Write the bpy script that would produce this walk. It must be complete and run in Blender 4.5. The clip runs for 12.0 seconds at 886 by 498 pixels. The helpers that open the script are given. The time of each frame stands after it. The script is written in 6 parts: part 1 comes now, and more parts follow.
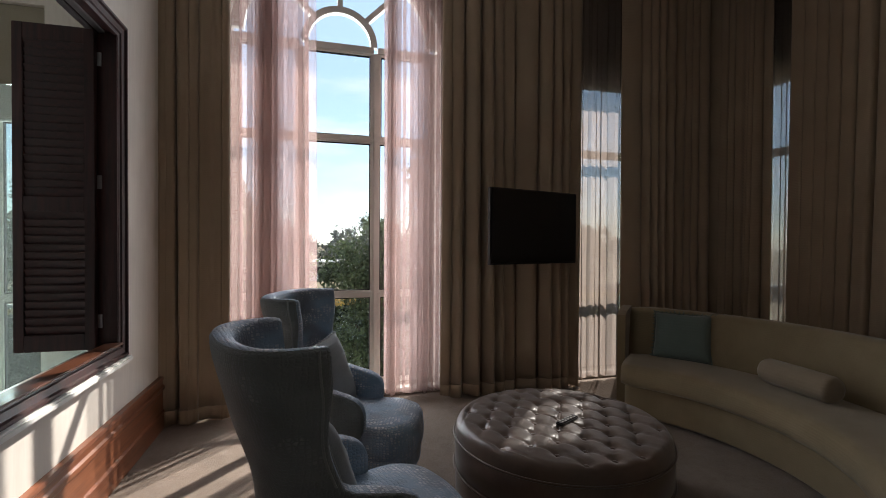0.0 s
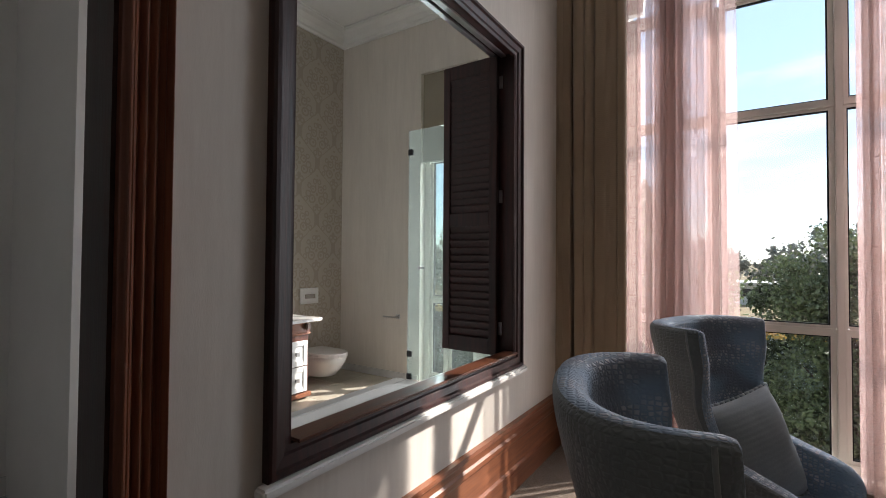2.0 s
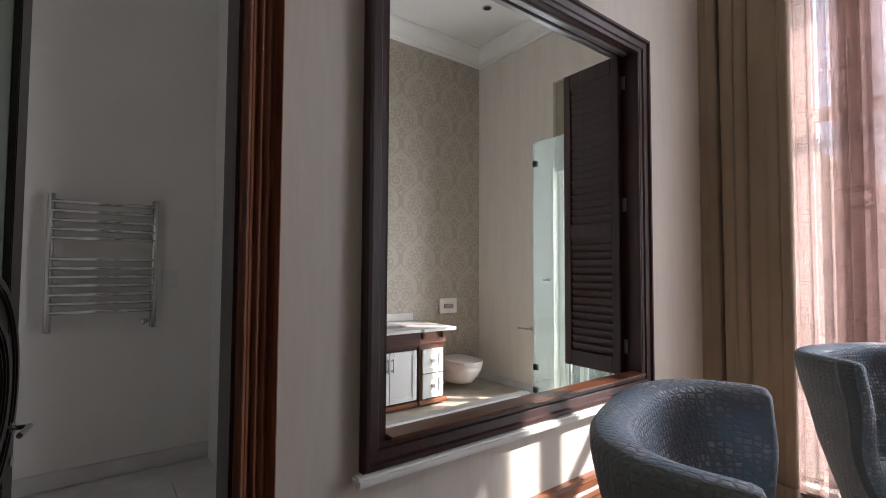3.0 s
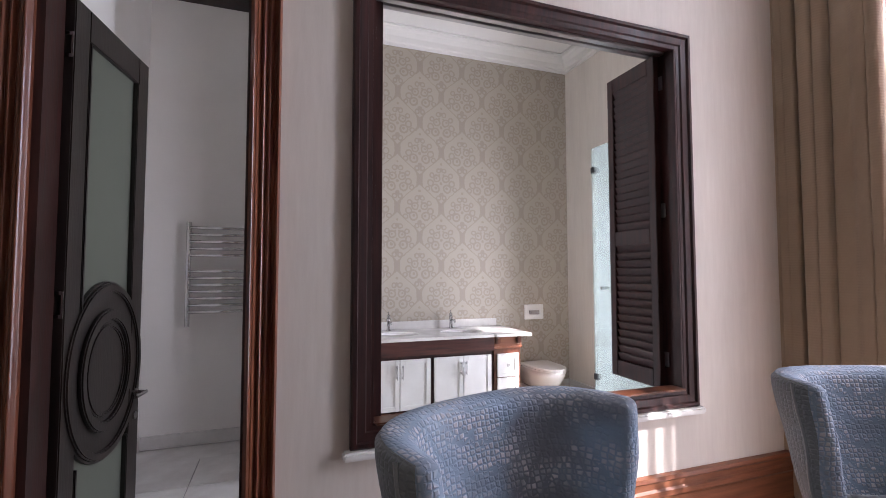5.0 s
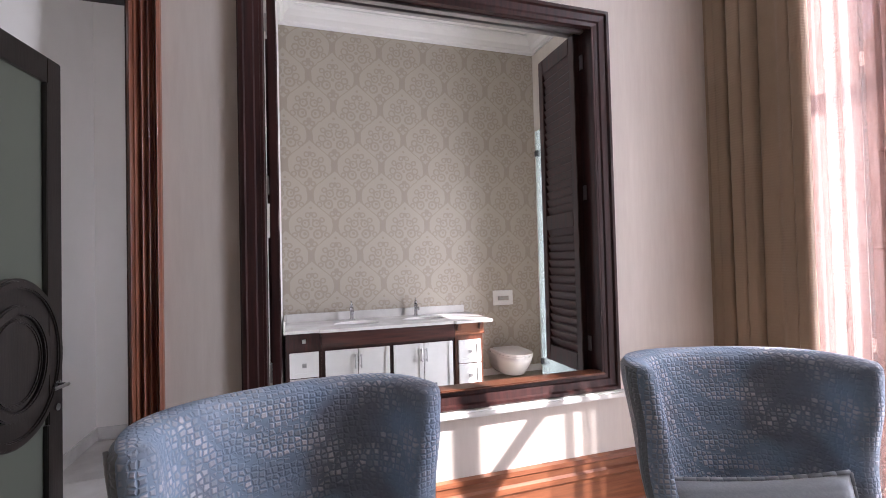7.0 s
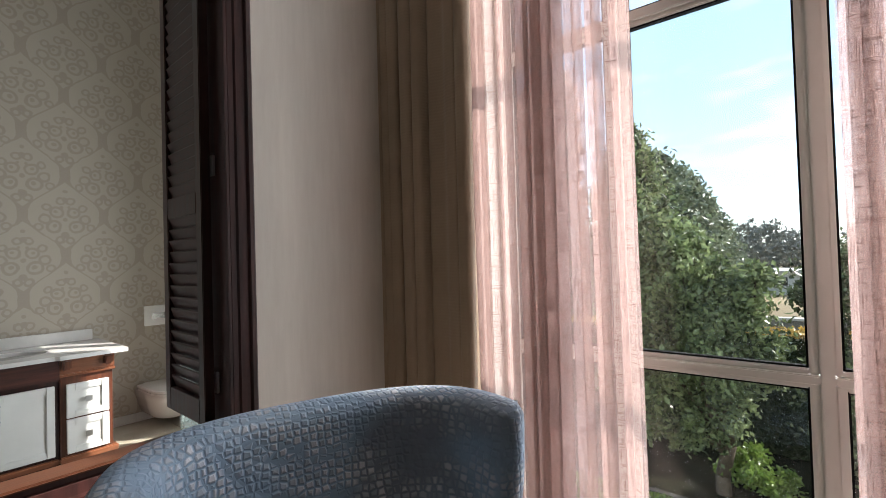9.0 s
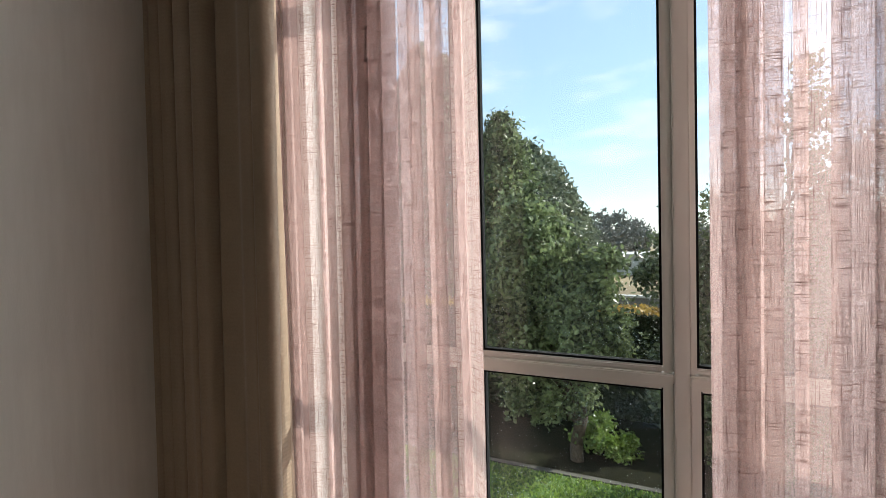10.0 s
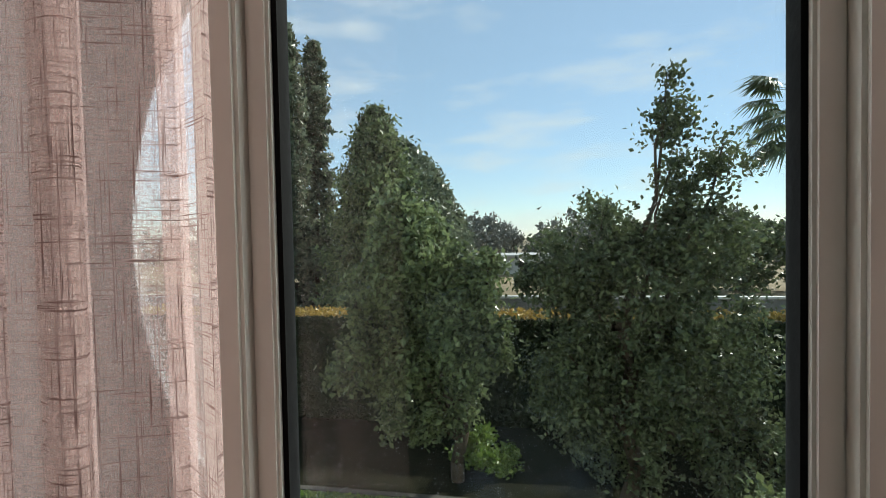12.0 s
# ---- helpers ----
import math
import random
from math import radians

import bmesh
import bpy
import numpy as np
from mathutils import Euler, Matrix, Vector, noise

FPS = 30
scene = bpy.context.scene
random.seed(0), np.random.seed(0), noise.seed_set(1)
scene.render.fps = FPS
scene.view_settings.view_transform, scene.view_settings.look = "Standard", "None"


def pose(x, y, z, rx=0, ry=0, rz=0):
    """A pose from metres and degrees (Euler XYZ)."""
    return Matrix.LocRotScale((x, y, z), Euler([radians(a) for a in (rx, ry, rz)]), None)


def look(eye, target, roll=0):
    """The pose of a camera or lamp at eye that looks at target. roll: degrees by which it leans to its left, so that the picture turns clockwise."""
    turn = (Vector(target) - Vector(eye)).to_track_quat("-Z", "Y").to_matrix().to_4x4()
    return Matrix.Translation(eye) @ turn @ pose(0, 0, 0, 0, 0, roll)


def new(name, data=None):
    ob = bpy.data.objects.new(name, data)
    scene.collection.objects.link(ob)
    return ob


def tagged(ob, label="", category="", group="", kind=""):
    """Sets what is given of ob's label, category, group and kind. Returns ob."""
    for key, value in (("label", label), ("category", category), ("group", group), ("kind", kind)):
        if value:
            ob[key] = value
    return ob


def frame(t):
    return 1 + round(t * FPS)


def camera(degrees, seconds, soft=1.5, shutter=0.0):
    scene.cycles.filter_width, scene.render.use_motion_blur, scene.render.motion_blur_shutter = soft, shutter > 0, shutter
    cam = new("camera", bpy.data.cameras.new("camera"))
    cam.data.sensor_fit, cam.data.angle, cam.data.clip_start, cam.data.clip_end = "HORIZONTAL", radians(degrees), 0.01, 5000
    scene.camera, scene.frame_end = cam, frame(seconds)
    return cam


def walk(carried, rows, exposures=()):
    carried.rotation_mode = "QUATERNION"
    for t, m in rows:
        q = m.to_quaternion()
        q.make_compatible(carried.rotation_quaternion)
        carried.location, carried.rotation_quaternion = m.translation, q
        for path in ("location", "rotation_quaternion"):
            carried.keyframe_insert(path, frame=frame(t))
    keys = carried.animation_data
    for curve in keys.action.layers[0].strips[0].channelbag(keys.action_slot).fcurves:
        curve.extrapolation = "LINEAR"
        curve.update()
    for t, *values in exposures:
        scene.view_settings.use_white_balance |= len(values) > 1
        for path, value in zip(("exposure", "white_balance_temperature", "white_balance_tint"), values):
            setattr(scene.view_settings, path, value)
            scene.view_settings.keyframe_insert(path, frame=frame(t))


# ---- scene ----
cam = camera(87.9, 12.0, soft=0.9)
PATH = [
    (0, (1.143, 0.582, 1.43), (1.682, 2.508, 1.405), 0.3),
    (0.5, (1.225, 0.739, 1.416), (1.421, 2.729, 1.392), 0.6),
    (1, (1.211, 0.934, 1.412), (1.088, 2.93, 1.414), 0.6),
    (1.5, (1.194, 1.079, 1.4), (0.596, 2.987, 1.431), 0.2),
    (2, (1.194, 1.151, 1.389), (0.097, 2.823, 1.432), 0.4),
    (2.5, (1.299, 1.238, 1.405), (-0.119, 2.647, 1.469), 0.6),
    (3, (1.407, 1.283, 1.403), (-0.184, 2.492, 1.487), 0.3),
    (3.5, (1.565, 1.348, 1.424), (-0.112, 2.433, 1.517), -0.2),
    (3.7, (1.616, 1.405, 1.438), (-0.094, 2.436, 1.533), -0.3),
    (5.3, (1.968, 1.769, 1.437), (0.076, 2.41, 1.536), -0.2),
    (5.5, (2.002, 1.793, 1.437), (0.112, 2.44, 1.533), -0.6),
    (6, (2.05, 1.945, 1.432), (0.149, 2.561, 1.519), -0.5),
    (6.5, (2.091, 2.117, 1.428), (0.176, 2.689, 1.502), -0.4),
    (6.7, (2.094, 2.159, 1.433), (0.179, 2.734, 1.49), -0.9),
    (8.3, (1.756, 2.607, 1.432), (0.116, 3.75, 1.485), -1.8),
    (8.5, (1.724, 2.692, 1.44), (0.18, 3.961, 1.49), -1.7),
    (8.8, (1.706, 2.836, 1.415), (0.324, 4.28, 1.468), -1.6),
    (9, (1.7, 2.943, 1.404), (0.43, 4.488, 1.441), -1.7),
    (9.5, (1.626, 3.206, 1.398), (0.633, 4.942, 1.389), -1.6),
    (10, (1.639, 3.478, 1.376), (0.797, 5.292, 1.329), -1.3),
    (10.5, (1.662, 3.801, 1.383), (0.863, 5.633, 1.297), 0.3),
    (11, (1.532, 4.052, 1.393), (0.852, 5.932, 1.321), 0.3),
    (11.5, (1.402, 4.292, 1.387), (0.909, 6.23, 1.333), -0.5),
    (12, (1.371, 4.483, 1.4), (1.036, 6.454, 1.348), -1.1),
]
walk(cam, [(t, look(eye, target, roll)) for t, eye, target, roll in PATH],
     exposures=[(0.0, 0.70, 6500, 11), (0.6, 0.90, 6500, 11), (1.5, 0.83, 6500, 12), (3.0, 1.38, 6450, 15), (3.7, 1.55, 6300, 18), (5.3, 2.08, 6200, 24), (6.7, 2.05, 6250, 24), (8.3, 1.4, 6400, 13),
                (9.0, 1.06, 6450, 9), (9.8, 0.74, 6450, 6), (10.5, 0.46, 6450, 4), (11.0, 0.14, 6400, 2), (12.0, 0.08, 6450, 1)])

# ---- sky, sun ----
SUN_AZ, SUN_EL = radians(40), radians(39.5)
to_sun = Vector((math.sin(SUN_AZ) * math.cos(SUN_EL), math.cos(SUN_AZ) * math.cos(SUN_EL), math.sin(SUN_EL)))
world = bpy.data.worlds.new("sky")
scene.world = world
world.use_nodes = True
wn = world.node_tree.nodes
sky = wn.new("ShaderNodeTexSky")
sky.sky_type, sky.sun_disc = "NISHITA", False
sky.sun_elevation, sky.sun_rotation = SUN_EL, SUN_AZ
sky.air_density, sky.dust_density, sky.ozone_density = 1.0, 0.05, 2.5
haze = wn.new("ShaderNodeMix")
haze.data_type, haze.blend_type = "RGBA", "ADD"
haze.inputs[0].default_value = 1.0
haze.inputs[7].default_value = (3.2, 4.1, 5.0, 1)
world.node_tree.links.new(sky.outputs[0], haze.inputs[6])
# thin scattered fair-weather cloud
gen = wn.new("ShaderNodeTexCoord")
stretch = wn.new("ShaderNodeMapping")
stretch.inputs["Scale"].default_value = (3.0, 3.0, 13.0)
puff = wn.new("ShaderNodeTexNoise")
puff.inputs["Scale"].default_value, puff.inputs["Detail"].default_value = 1.6, 7.0
band = wn.new("ShaderNodeMapRange")
band.inputs[1].default_value, band.inputs[2].default_value, band.inputs[4].default_value = 0.52, 0.78, 0.75
cloud = wn.new("ShaderNodeMix")
cloud.data_type = "RGBA"
cloud.inputs[7].default_value = (10.5, 11.0, 11.6, 1)
for a, b in ((gen.outputs["Generated"], stretch.inputs[0]), (stretch.outputs[0], puff.inputs["Vector"]), (puff.outputs[0], band.inputs[0]), (band.outputs[0], cloud.inputs[0]), (haze.outputs[2], cloud.inputs[6]), (cloud.outputs[2], wn["Background"].inputs[0])):
    world.node_tree.links.new(a, b)
wn["Background"].inputs[1].default_value = 0.075
sun_data = bpy.data.lights.new("sun", "SUN")
sun_data.energy, sun_data.angle, sun_data.color = 5.0, radians(0.6), (1.0, 0.94, 0.86)
sun = new("sun", sun_data)
sun.matrix_world = look(Vector((0, 0, 30)), Vector((0, 0, 30)) - to_sun)


def sky_portal(name, x, y, z, w, h, power, yaw=0.0):
    """Area lamp in a window opening for the light of the open sky; it faces the room."""
    data = bpy.data.lights.new(name, "AREA")
    data.shape, data.size, data.size_y, data.energy, data.color = "RECTANGLE", w, h, power, (0.90, 0.95, 1.0)
    ob = new(name, data)
    ob.matrix_world = pose(x, y, z, -90, 0, yaw)
    return ob


sky_portal("sky_light_window_1", 1.37, 5.12, 2.0, 1.7, 3.6, 62)
sky_portal("sky_light_bathroom", -1.2, 5.12, 1.3, 0.55, 2.0, 35)

# ---- materials ----


def mat(name):
    m = bpy.data.materials.new(name)
    m.use_nodes = True
    return m, m.node_tree.nodes, m.node_tree.links


def node(ns, kind, **values):
    n = ns.new(kind)
    for key, value in values.items():
        n.inputs[key].default_value = value
    return n


def ramp(ns, stops):
    r = ns.new("ShaderNodeValToRGB")
    e = r.color_ramp.elements
    e[0].position, e[0].color = stops[0][0], (*stops[0][1], 1)
    e[1].position, e[1].color = stops[-1][0], (*stops[-1][1], 1)
    for p, c in stops[1:-1]:
        s = e.new(p)
        s.color = (*c, 1)
    return r


def mixed(ns, ls, fac, a, b):
    m = ns.new("ShaderNodeMix")
    m.data_type = "RGBA"
    for sock, v in ((m.inputs[0], fac), (m.inputs[6], a), (m.inputs[7], b)):
        if isinstance(v, (int, float)):
            sock.default_value = v
        elif isinstance(v, tuple):
            sock.default_value = (*v, 1)
        else:
            ls.new(v, sock)
    return m.outputs[2]


def coords(ns, ls, scale=(1, 1, 1), rot=(0, 0, 0)):
    t = ns.new("ShaderNodeTexCoord")
    m = ns.new("ShaderNodeMapping")
    m.inputs["Scale"].default_value = scale
    m.inputs["Rotation"].default_value = rot
    ls.new(t.outputs["Object"], m.inputs["Vector"])
    return m.outputs[0]


def surface(name, a, b, rough=0.6, scale=6.0, stretch=(1, 1, 1), bump=0.1, fine=90.0, metal=0.0, sheen=0.0, coat=0.0, spec=0.5, vary=0.0, stain=0.25):
    """Two colours mixed by a broad noise, darkened a little by stains, with fine relief."""
    m, ns, ls = mat(name)
    p = ns["Principled BSDF"]
    v = coords(ns, ls, stretch)
    n1 = node(ns, "ShaderNodeTexNoise", Scale=scale, Detail=8.0, Roughness=0.6)
    n2 = node(ns, "ShaderNodeTexNoise", Scale=fine, Detail=4.0)
    n3 = node(ns, "ShaderNodeTexNoise", Scale=scale * 0.22, Detail=3.0)
    for n in (n1, n2, n3):
        ls.new(v, n.inputs["Vector"])
    r = ramp(ns, [(0.3, a), (0.7, b)])
    ls.new(n1.outputs[0], r.inputs[0])
    s = ramp(ns, [(0.3, (1 - stain,) * 3), (0.6, (1, 1, 1))])
    ls.new(n3.outputs[0], s.inputs[0])
    mul = ns.new("ShaderNodeMix")
    mul.data_type, mul.blend_type = "RGBA", "MULTIPLY"
    mul.inputs[0].default_value = 1.0
    ls.new(r.outputs[0], mul.inputs[6])
    ls.new(s.outputs[0], mul.inputs[7])
    out = mul.outputs[2]
    if vary:
        info = ns.new("ShaderNodeObjectInfo")
        hsv = ns.new("ShaderNodeHueSaturation")
        mr = ns.new("ShaderNodeMapRange")
        mr.inputs[3].default_value, mr.inputs[4].default_value = 1 - vary, 1 + vary
        ls.new(info.outputs["Random"], mr.inputs[0])
        ls.new(mr.outputs[0], hsv.inputs["Value"])
        ls.new(out, hsv.inputs["Color"])
        out = hsv.outputs[0]
    ls.new(out, p.inputs["Base Color"])
    rr = ns.new("ShaderNodeMapRange")
    rr.inputs[3].default_value, rr.inputs[4].default_value = max(0.02, rough - 0.1), min(1, rough + 0.1)
    ls.new(n1.outputs[0], rr.inputs[0])
    ls.new(rr.outputs[0], p.inputs["Roughness"])
    p.inputs["Metallic"].default_value = metal
    p.inputs["Sheen Weight"].default_value = sheen
    p.inputs["Coat Weight"].default_value = coat
    p.inputs["Specular IOR Level"].default_value = spec
    if bump:
        bn = node(ns, "ShaderNodeBump", Strength=bump, Distance=0.01)
        ls.new(n2.outputs[0], bn.inputs["Height"])
        ls.new(bn.outputs[0], p.inputs["Normal"])
    return m


def wood(name, dark, light, rough=0.32, axis=2, coat=0.25):
    """Polished timber with the grain along one axis."""
    st = [16, 16, 16]
    st[axis] = 1.1
    m = surface(name, dark, light, rough=rough, scale=2.6, stretch=tuple(st), bump=0.06, fine=9.0, coat=coat, vary=0.12, stain=0.35)
    return m


def woven(name, a, b, thread=420.0, sheen=0.3, rough=0.85, through_light=0.0, stretch=(1, 1, 1), blotch=3.0):
    """Cloth with crossing threads; through_light lets light pass from behind."""
    m, ns, ls = mat(name)
    p = ns["Principled BSDF"]
    v = coords(ns, ls, stretch)
    w1 = node(ns, "ShaderNodeTexWave", Scale=thread / 20, Distortion=1.2, Detail=2.0)
    w1.bands_direction = "Z"
    w2 = node(ns, "ShaderNodeTexNoise", Scale=thread / 2, Detail=3.0)
    n1 = node(ns, "ShaderNodeTexNoise", Scale=blotch, Detail=6.0)
    for n in (w1, w2, n1):
        ls.new(v, n.inputs["Vector"])
    r = ramp(ns, [(0.3, a), (0.7, b)])
    ls.new(n1.outputs[0], r.inputs[0])
    c = mixed(ns, ls, 0.25, r.outputs[0], a)
    hs = ns.new("ShaderNodeHueSaturation")
    mr = ns.new("ShaderNodeMapRange")
    mr.inputs[3].default_value, mr.inputs[4].default_value = 0.82, 1.14
    ls.new(w2.outputs[0], mr.inputs[0])
    ls.new(mr.outputs[0], hs.inputs["Value"])
    ls.new(c, hs.inputs["Color"])
    ls.new(hs.outputs[0], p.inputs["Base Color"])
    p.inputs["Roughness"].default_value = rough
    p.inputs["Sheen Weight"].default_value = sheen
    p.inputs["Specular IOR Level"].default_value = 0.25
    add = ns.new("ShaderNodeMath")
    ls.new(w1.outputs[1], add.inputs[0])
    ls.new(w2.outputs[0], add.inputs[1])
    bn = node(ns, "ShaderNodeBump", Strength=0.16, Distance=0.004)
    ls.new(add.outputs[0], bn.inputs["Height"])
    ls.new(bn.outputs[0], p.inputs["Normal"])
    if through_light:
        t = ns.new("ShaderNodeBsdfTranslucent")
        ls.new(hs.outputs[0], t.inputs[0])
        mx = ns.new("ShaderNodeMixShader")
        mx.inputs[0].default_value = through_light
        ls.new(p.outputs[0], mx.inputs[1])
        ls.new(t.outputs[0], mx.inputs[2])
        ls.new(mx.outputs[0], ns["Material Output"].inputs[0])
    return m


def sheer_cloth(name, open_part, light, dark):
    """Open linen voile: fine even weave, part clear, crossed by sparse dark slubs both ways."""
    m, ns, ls = mat(name)
    p = ns["Principled BSDF"]
    t = ns.new("ShaderNodeTexCoord")
    outs = []
    for sc, lo, hi in (((14, 14, 560), 0.57, 0.665), ((680, 680, 10), 0.57, 0.665), ((150, 150, 1300), 0.35, 0.75), ((1300, 1300, 150), 0.35, 0.75)):
        mp = ns.new("ShaderNodeMapping")
        mp.inputs["Scale"].default_value = sc
        ls.new(t.outputs["Object"], mp.inputs["Vector"])
        n = node(ns, "ShaderNodeTexNoise", Scale=1.0, Detail=2.0, Roughness=0.6)
        ls.new(mp.outputs[0], n.inputs["Vector"])
        mr = ns.new("ShaderNodeMapRange")
        mr.inputs[1].default_value, mr.inputs[2].default_value = lo, hi
        ls.new(n.outputs[0], mr.inputs[0])
        outs.append(mr.outputs[0])

    def joined(op, u, v):
        q = ns.new("ShaderNodeMath")
        q.operation = op
        for sock, value in zip(q.inputs, (u, v)):
            if isinstance(value, float):
                sock.default_value = value
            else:
                ls.new(value, sock)
        return q.outputs[0]

    slub = joined("MAXIMUM", outs[0], outs[1])
    weave = joined("MULTIPLY", joined("ADD", outs[2], outs[3]), 0.5)
    thread = joined("MAXIMUM", slub, joined("MULTIPLY", weave, 0.55))
    clear = ns.new("ShaderNodeMapRange")
    clear.inputs[3].default_value, clear.inputs[4].default_value = open_part, open_part * 0.12
    ls.new(thread, clear.inputs[0])
    col = ramp(ns, [(0.2, light), (1.0, dark)])
    ls.new(thread, col.inputs[0])
    ls.new(col.outputs[0], p.inputs["Base Color"])
    p.inputs["Roughness"].default_value = 0.9
    p.inputs["Specular IOR Level"].default_value = 0.1
    bn = node(ns, "ShaderNodeBump", Strength=0.25, Distance=0.002)
    ls.new(thread, bn.inputs["Height"])
    ls.new(bn.outputs[0], p.inputs["Normal"])
    tr = ns.new("ShaderNodeBsdfTranslucent")
    ls.new(col.outputs[0], tr.inputs[0])
    m1 = ns.new("ShaderNodeMixShader")
    m1.inputs[0].default_value = 0.6
    ls.new(p.outputs[0], m1.inputs[1])
    ls.new(tr.outputs[0], m1.inputs[2])
    tp = ns.new("ShaderNodeBsdfTransparent")
    m2 = ns.new("ShaderNodeMixShader")
    ls.new(clear.outputs[0], m2.inputs[0])
    ls.new(m1.outputs[0], m2.inputs[1])
    ls.new(tp.outputs[0], m2.inputs[2])
    ls.new(m2.outputs[0], ns["Material Output"].inputs[0])
    return m


def glass_pane(name, tint=(1, 1, 1), gloss=0.06, haze=0.0):
    m, ns, ls = mat(name)
    tp = ns.new("ShaderNodeBsdfTransparent")
    tp.inputs[0].default_value = (*tint, 1)
    gl = node(ns, "ShaderNodeBsdfGlossy", Roughness=0.02)
    fr = ns.new("ShaderNodeFresnel")
    fr.inputs[0].default_value = 1.45
    mx = ns.new("ShaderNodeMixShader")
    ls.new(fr.outputs[0], mx.inputs[0])
    ls.new(tp.outputs[0], mx.inputs[1])
    ls.new(gl.outputs[0], mx.inputs[2])
    last = mx
    if haze:
        df = node(ns, "ShaderNodeBsdfTranslucent")
        df.inputs[0].default_value = (*tint, 1)
        df2 = node(ns, "ShaderNodeBsdfDiffuse")
        df2.inputs[0].default_value = (*tint, 1)
        m3 = ns.new("ShaderNodeMixShader")
        m3.inputs[0].default_value = 0.5
        ls.new(df.outputs[0], m3.inputs[1])
        ls.new(df2.outputs[0], m3.inputs[2])
        m4 = ns.new("ShaderNodeMixShader")
        m4.inputs[0].default_value = haze
        ls.new(mx.outputs[0], m4.inputs[1])
        ls.new(m3.outputs[0], m4.inputs[2])
        last = m4
    ls.new(last.outputs[0], ns["Material Output"].inputs[0])
    return m


def croc_cloth(name, lo, hi, grounds):
    """Upholstery woven in rows of reptile scales, pale and glossy in loose patches."""
    m, ns, ls = mat(name)
    p = ns["Principled BSDF"]
    v = coords(ns, ls, (0.8, 1.0, 1.1))
    vo = node(ns, "ShaderNodeTexVoronoi", Scale=70.0, Randomness=0.42)
    vo.feature = "DISTANCE_TO_EDGE"
    vc = node(ns, "ShaderNodeTexVoronoi", Scale=70.0, Randomness=0.42)
    big = node(ns, "ShaderNodeTexNoise", Scale=6.5, Detail=3.0)
    hue = node(ns, "ShaderNodeTexNoise", Scale=4.2, Detail=2.0)
    far = ns.new("ShaderNodeMapping")
    far.inputs["Location"].default_value = (7.3, 1.9, 4.4)
    ls.new(v, far.inputs["Vector"])
    for n in (vo, vc, big):
        ls.new(v, n.inputs["Vector"])
    ls.new(far.outputs[0], hue.inputs["Vector"])
    edge = ramp(ns, [(0.06, (0, 0, 0)), (0.26, (1, 1, 1))])
    ls.new(vo.outputs[0], edge.inputs[0])
    area = ramp(ns, [(lo, (0, 0, 0)), (hi, (1, 1, 1))])
    ls.new(big.outputs[0], area.inputs[0])
    sep = ns.new("ShaderNodeSeparateColor")
    ls.new(vc.outputs["Color"], sep.inputs[0])
    pale = ramp(ns, [(0.0, (0.31, 0.37, 0.44)), (0.5, (0.50, 0.52, 0.56)), (1.0, (0.76, 0.75, 0.76))])
    ls.new(sep.outputs[0], pale.inputs[0])
    ground = ramp(ns, list(zip((0.36, 0.50, 0.64), grounds)))
    ls.new(hue.outputs[0], ground.inputs[0])
    lit = ns.new("ShaderNodeMath")
    lit.operation = "MULTIPLY"
    ls.new(area.outputs[0], lit.inputs[0])
    ls.new(edge.outputs[0], lit.inputs[1])
    ls.new(mixed(ns, ls, lit.outputs[0], ground.outputs[0], pale.outputs[0]), p.inputs["Base Color"])
    ro = ns.new("ShaderNodeMapRange")
    ro.inputs[3].default_value, ro.inputs[4].default_value = 0.66, 0.30
    ls.new(lit.outputs[0], ro.inputs[0])
    ls.new(ro.outputs[0], p.inputs["Roughness"])
    p.inputs["Sheen Weight"].default_value = 0.25
    p.inputs["Sheen Tint"].default_value = (0.7, 0.8, 1, 1)
    bn = node(ns, "ShaderNodeBump", Strength=0.55, Distance=0.004)
    ls.new(edge.outputs[0], bn.inputs["Height"])
    ls.new(bn.outputs[0], p.inputs["Normal"])
    return m


